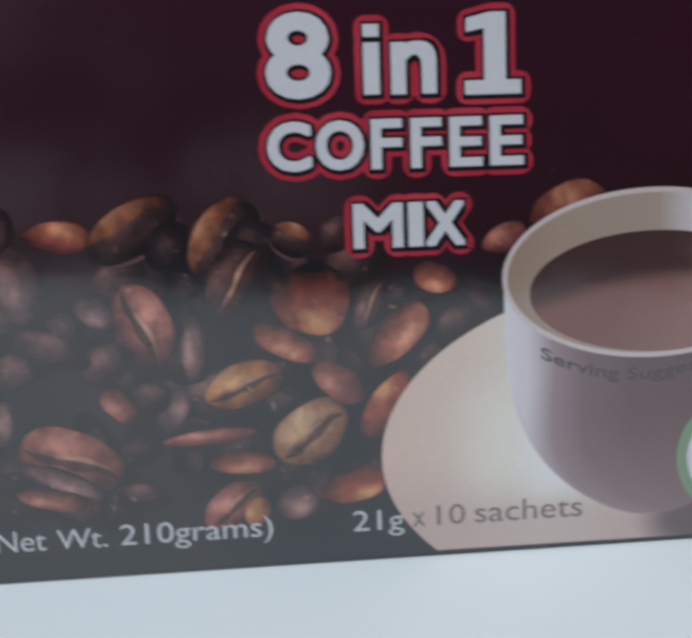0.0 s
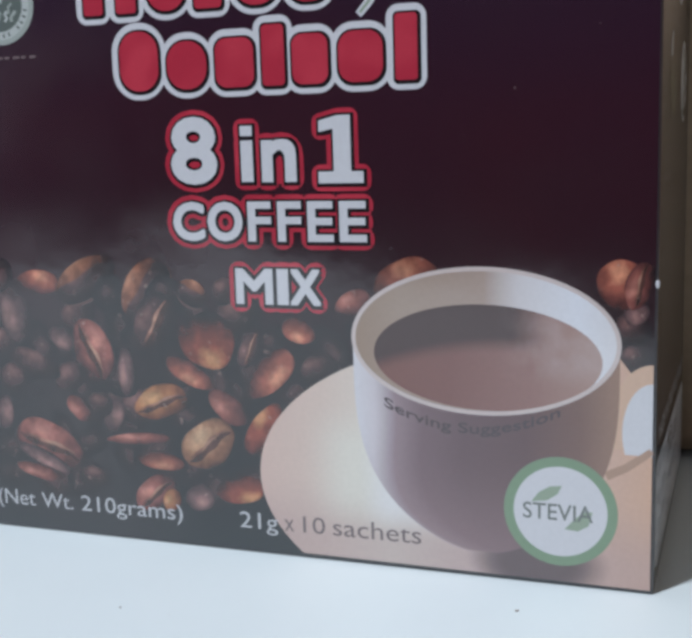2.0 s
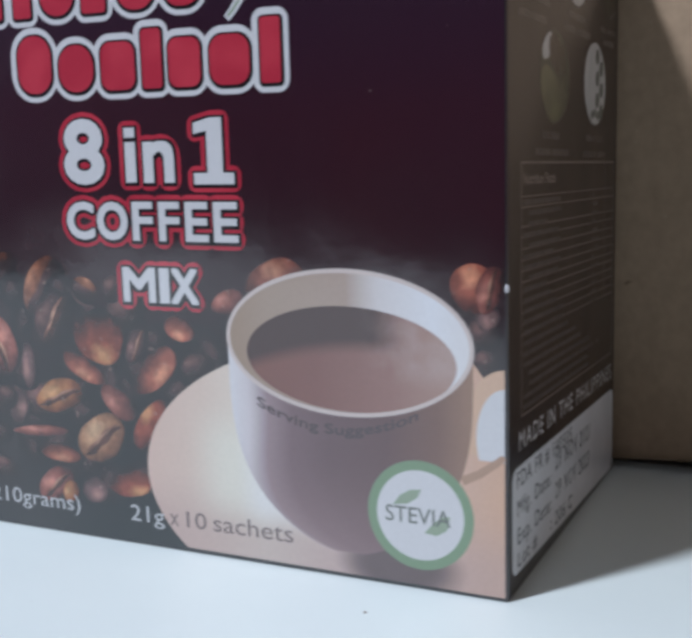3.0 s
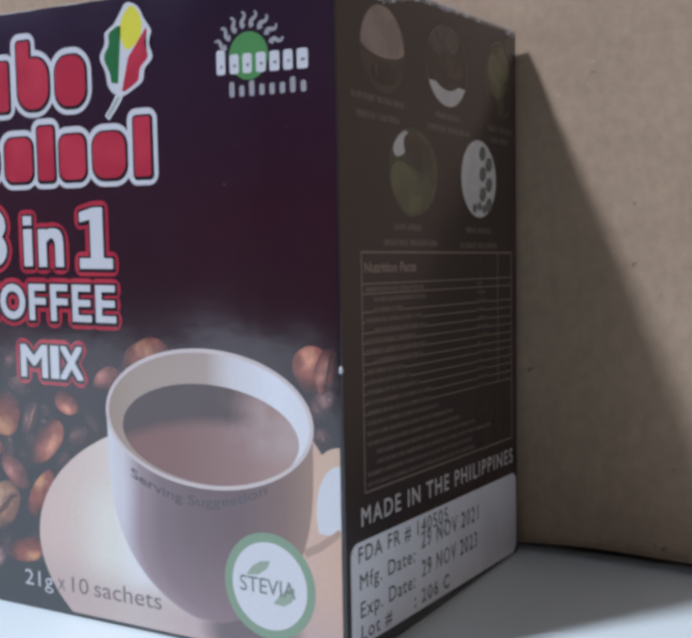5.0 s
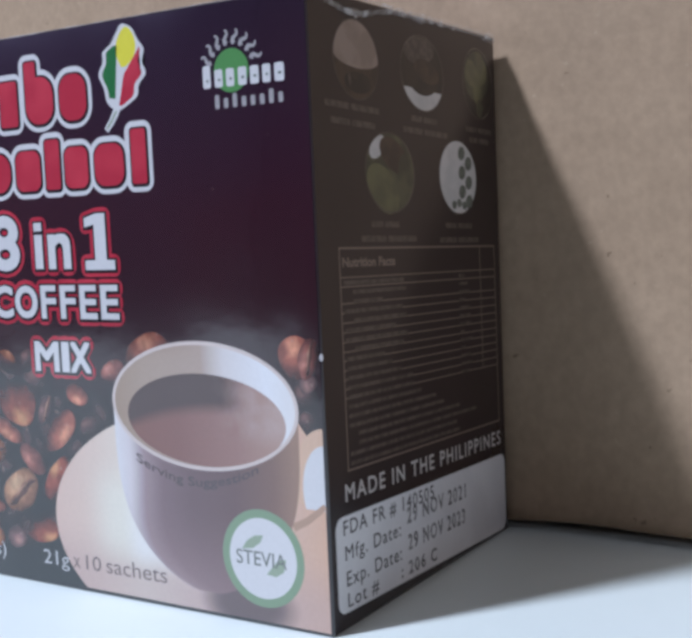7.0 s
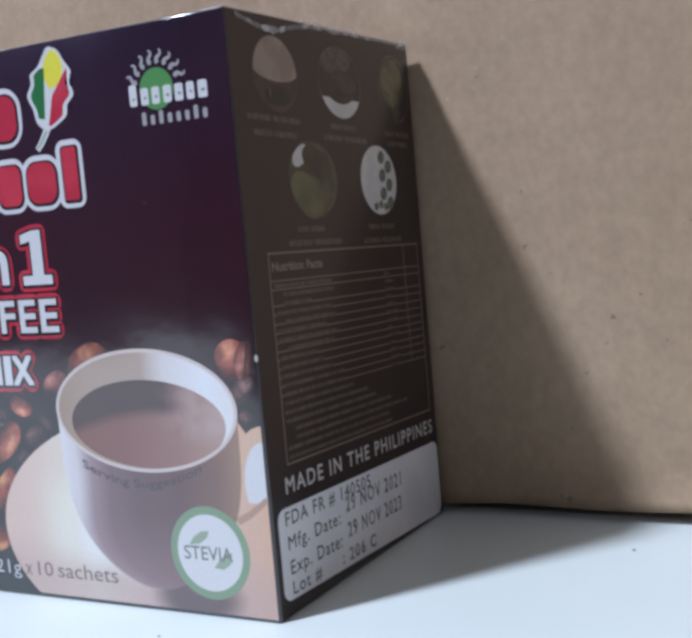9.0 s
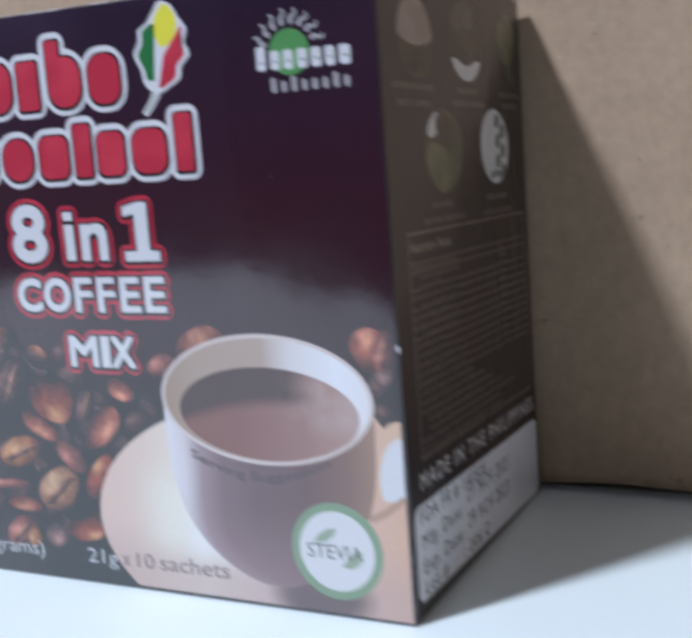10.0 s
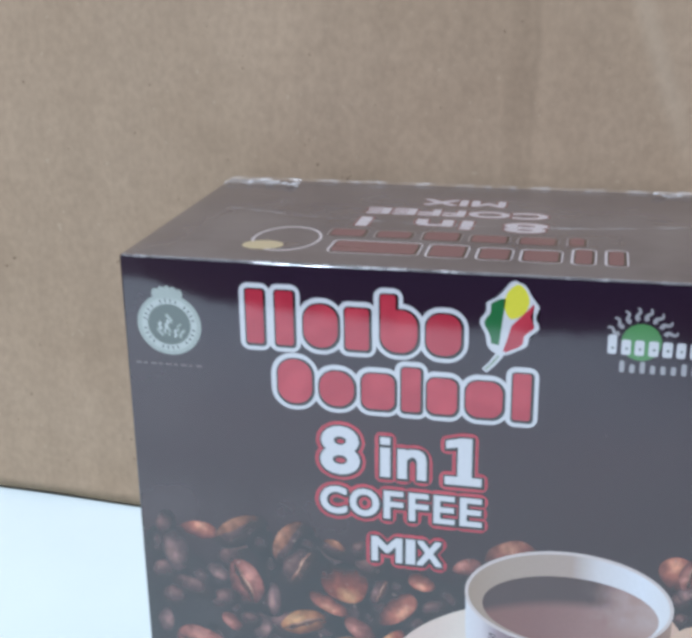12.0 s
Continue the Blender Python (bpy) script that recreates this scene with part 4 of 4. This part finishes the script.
for i in range(20):
    v = 82.8 - 2.28 * i
    u = 10.8 + rnd.choice((0, 0, 4))
    part("row_print", shape(bar(u, u + rnd.uniform(14, 40) + (30 if i > 13 else 0), v - 0.55, v + 0.45, 0.2), on_side, 0.068), DIMTEXT, facts)
    if i < 13:
        part("row_print", shape(bar(72.0, 72.0 + rnd.uniform(3, 8), v - 0.5, v + 0.4, 0.2), on_side, 0.068), DIMTEXT, facts)
word("origin_line", "MADE IN THE PHILIPPINES", 7.6, 97.0, 30.6, 34.9, on_side, 0.07, ENDPALE, box, 0.10, gap=1.22)
date_label = part("date_label", shape(bar(2.6, 99.6, 4.0, 27.4, 3.0), on_side, 0.06), LABEL, box, "pale grey date panel")
for text, u0, u1, v0, v1 in (("FDA FR # 140505", 6.0, 52.5, 22.3, 26.4), ("Mfg. Date:", 6.4, 33.5, 15.4, 20.2), ("29 NOV 2021", 37.0, 72.0, 18.8, 23.2), ("Exp. Date:", 6.6, 33.5, 9.0, 13.9), ("29 NOV 2023", 37.2, 71.0, 11.7, 16.1), ("Lot #", 6.8, 21.5, 4.7, 8.6), (": 206 C", 33.0, 53.0, 5.3, 9.0)):
    stamped = "NOV" in text or "206" in text
    word("label_line", text, u0, u1, v0, v1, on_side, 0.10 if stamped else 0.09, STAMPED if stamped else LABELTEXT, date_label, 0.14 if stamped else 0.06, gap=1.25 if stamped else 1.15)

# ---- the box's top: the same art, read from the back, its inks paled by painted glare ----
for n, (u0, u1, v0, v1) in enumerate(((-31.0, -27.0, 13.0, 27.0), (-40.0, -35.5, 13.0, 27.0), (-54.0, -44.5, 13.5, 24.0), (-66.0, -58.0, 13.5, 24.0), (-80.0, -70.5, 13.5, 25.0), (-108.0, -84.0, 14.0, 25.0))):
    block(u0, u1, v0, v1, on_top, 0.05 + 0.004 * n, box, GLARE_WHITE, GLARE_RED, 1.2)
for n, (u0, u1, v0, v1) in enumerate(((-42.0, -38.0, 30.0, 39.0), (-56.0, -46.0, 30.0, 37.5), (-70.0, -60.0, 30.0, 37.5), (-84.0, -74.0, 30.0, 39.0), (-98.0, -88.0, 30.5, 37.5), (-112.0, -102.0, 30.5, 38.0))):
    block(u0, u1, v0, v1, on_top, 0.08 + 0.004 * n, box, GLARE_GREY, GLARE_RED, 1.0)
mark = part("leaf_mark", ring(-123.5, 25.0, 10.2, 13.5, 9.4, 12.4, on_top, 0.06), GLARE_WHITE, box)
part("yellow_lobe", shape(oval(-128.5, 17.0, 6.0, 4.6, 8), on_top, 0.08), GLARE_YELLOW, mark)
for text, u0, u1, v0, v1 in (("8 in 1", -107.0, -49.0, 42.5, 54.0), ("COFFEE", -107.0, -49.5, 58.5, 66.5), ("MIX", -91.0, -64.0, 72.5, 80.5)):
    word("title", text, u0, u1, v0, v1, on_top, 0.09, GLARE_WHITE, box, 0.5, turned=True)
    word("title_surround", text, u0, u1, v0, v1, on_top, 0.06, GLARE_RED, box, 0.5, 0.8, turned=True)


# ---- clear film folds ----
def film_strip(name, path, width, up, seed, wave=0.0006, sheet=None):
    """A narrow crumpled strip of film along a path, standing off it a little."""
    rnd, bm, rows = random.Random(seed), bmesh.new(), []
    for i, p in enumerate(path):
        p = Vector(p)
        k = [rnd.uniform(-wave, wave) for _ in range(3)]
        rows.append([bm.verts.new(p + Vector(up) * width * j / 2 + Vector((0, k[j] * 0.5, abs(k[j])))) for j in range(3)])
    for a, b in zip(rows, rows[1:]):
        for j in range(2):
            bm.faces.new((a[j], a[j + 1], b[j + 1], b[j]))
    for f in bm.faces:
        f.smooth = True
    return part(name, bm, sheet or SEAM, box, "folded clear plastic film")


film_strip("film_fold", [(-BOX_W + 0.001 + 0.164 * i / 60, -0.0001, BOX_H - 0.0004) for i in range(61)], 0.0009, (0, 0.8, 0.5), 1, 0.00012, FILM)
film_strip("film_fold", [(0.0003, 0.004 + 0.097 * i / 60, BOX_H - 0.0014 - 0.0030 * math.exp(-((0.097 * i / 60 - 0.015) / 0.013) ** 2)) for i in range(61)], 0.0012, (0.10, 0, 1), 2, 0.00025, FILM)
film_strip("film_fold", [(-0.0002, 0.003 + 0.098 * i / 60, BOX_H - 0.0001) for i in range(61)], 0.0009, (0.7, 0, 0.5), 8, 0.00030, FILM)
film_strip("film_fold", [(-BOX_W + 0.012 + 0.15 * i / 50, 0.046 + 0.011 * ((i - 26) / 25) ** 2, BOX_H + 0.0003) for i in range(51)], 0.0007, (0, 1, 0.15), 4, 0.00005)
film_strip("film_fold", [(-BOX_W + 0.001 + 0.164 * i / 60, BOX_D - 0.0012, BOX_H) for i in range(61)], 0.0011, (0, 0.7, 0.6), 5, 0.0004)


def film_tuft(x, y, z, w, h, seed):
    """A crumpled end of film that catches the light."""
    rnd, bm, n = random.Random(seed), bmesh.new(), 6
    g = [[bm.verts.new((x + w * (i / n - 0.5), y + h * (k / 3 - 0.5), z + rnd.uniform(0, 0.0011))) for i in range(n + 1)] for k in range(4)]
    for k in range(3):
        for i in range(n):
            bm.faces.new((g[k][i], g[k][i + 1], g[k + 1][i + 1], g[k + 1][i]))
    part("film_tuft", bm, FILM, box, "crumpled clear plastic film")


film_tuft(-BOX_W + 0.010, BOX_D - 0.006, BOX_H + 0.0002, 0.019, 0.009, 1)
film_tuft(-BOX_W + 0.022, BOX_D - 0.009, BOX_H + 0.0002, 0.012, 0.006, 5)
film_tuft(-0.010, BOX_D - 0.004, BOX_H + 0.0002, 0.014, 0.006, 2)
film_tuft(-0.002, 0.003, BOX_H + 0.0001, 0.003, 0.005, 3)


def film_crumple(y, z, w, h, seed):
    """A pinched bit of film on the box's end."""
    rnd, bm, n = random.Random(seed), bmesh.new(), 6
    g = [[bm.verts.new((0.0003 + rnd.uniform(0, 0.0009), y + w * (i / n - 0.5), z + h * (k / 3 - 0.5) * (1 - abs(2 * i / n - 1) * 0.7))) for i in range(n + 1)] for k in range(4)]
    for k in range(3):
        for i in range(n):
            bm.faces.new((g[k][i], g[k][i + 1], g[k + 1][i + 1], g[k + 1][i]))
    part("film_crumple", bm, FILM, box, "pinched clear plastic film")


film_crumple(0.020, BOX_H - 0.0036, 0.010, 0.0026, 11)
film_crumple(0.052, BOX_H - 0.0012, 0.007, 0.0020, 12)
film_crumple(0.096, BOX_H - 0.0016, 0.008, 0.0024, 13)

# specks of dust and scuffs on the front
for u, v, r in ((-29.0, 106.2, 0.20), (-40.0, 96.5, 0.10), (-12.0, 118.0, 0.12), (-136.0, 98.0, 0.12)):
    part("speck", shape(oval(u, v, r, r * 1.4, 20, 10), on_front, 0.62), GREY, box)

# crumbs on the table
CRUMB = plaster("crumb_brown", (0.24, 0.20, 0.17), (0.32, 0.27, 0.23))
for n, (cx, cy, r) in enumerate(((0.0683, 0.0750, 0.0004), (-0.0259, -0.0155, 0.0003), (-0.1069, -0.0366, 0.0002))):
    bm = bmesh.new()
    bmesh.ops.create_icosphere(bm, subdivisions=2, radius=r)
    for v in bm.verts:
        v.co = Vector((v.co.x * 1.5, v.co.y, v.co.z * 0.6)) * (1 + 0.3 * noise.noise(v.co * 2500 + Vector((n, 0, 0)))) + Vector((cx, cy, r * 0.55))
    tagged(part("crumb", bm, CRUMB, None, "tiny grey-brown crumb on the white table"), category="crumb", group="crumbs on the table")

# a rubbed white spot on the front fold
bm = bmesh.new()
bmesh.ops.create_icosphere(bm, subdivisions=2, radius=0.0009)
for v in bm.verts:
    v.co = Vector((v.co.x * 0.5 - 0.0002, v.co.y * 0.5 + 0.0002, v.co.z + 0.0663))
part("worn_spot", bm, WHITE, box, "white scuff on the fold")
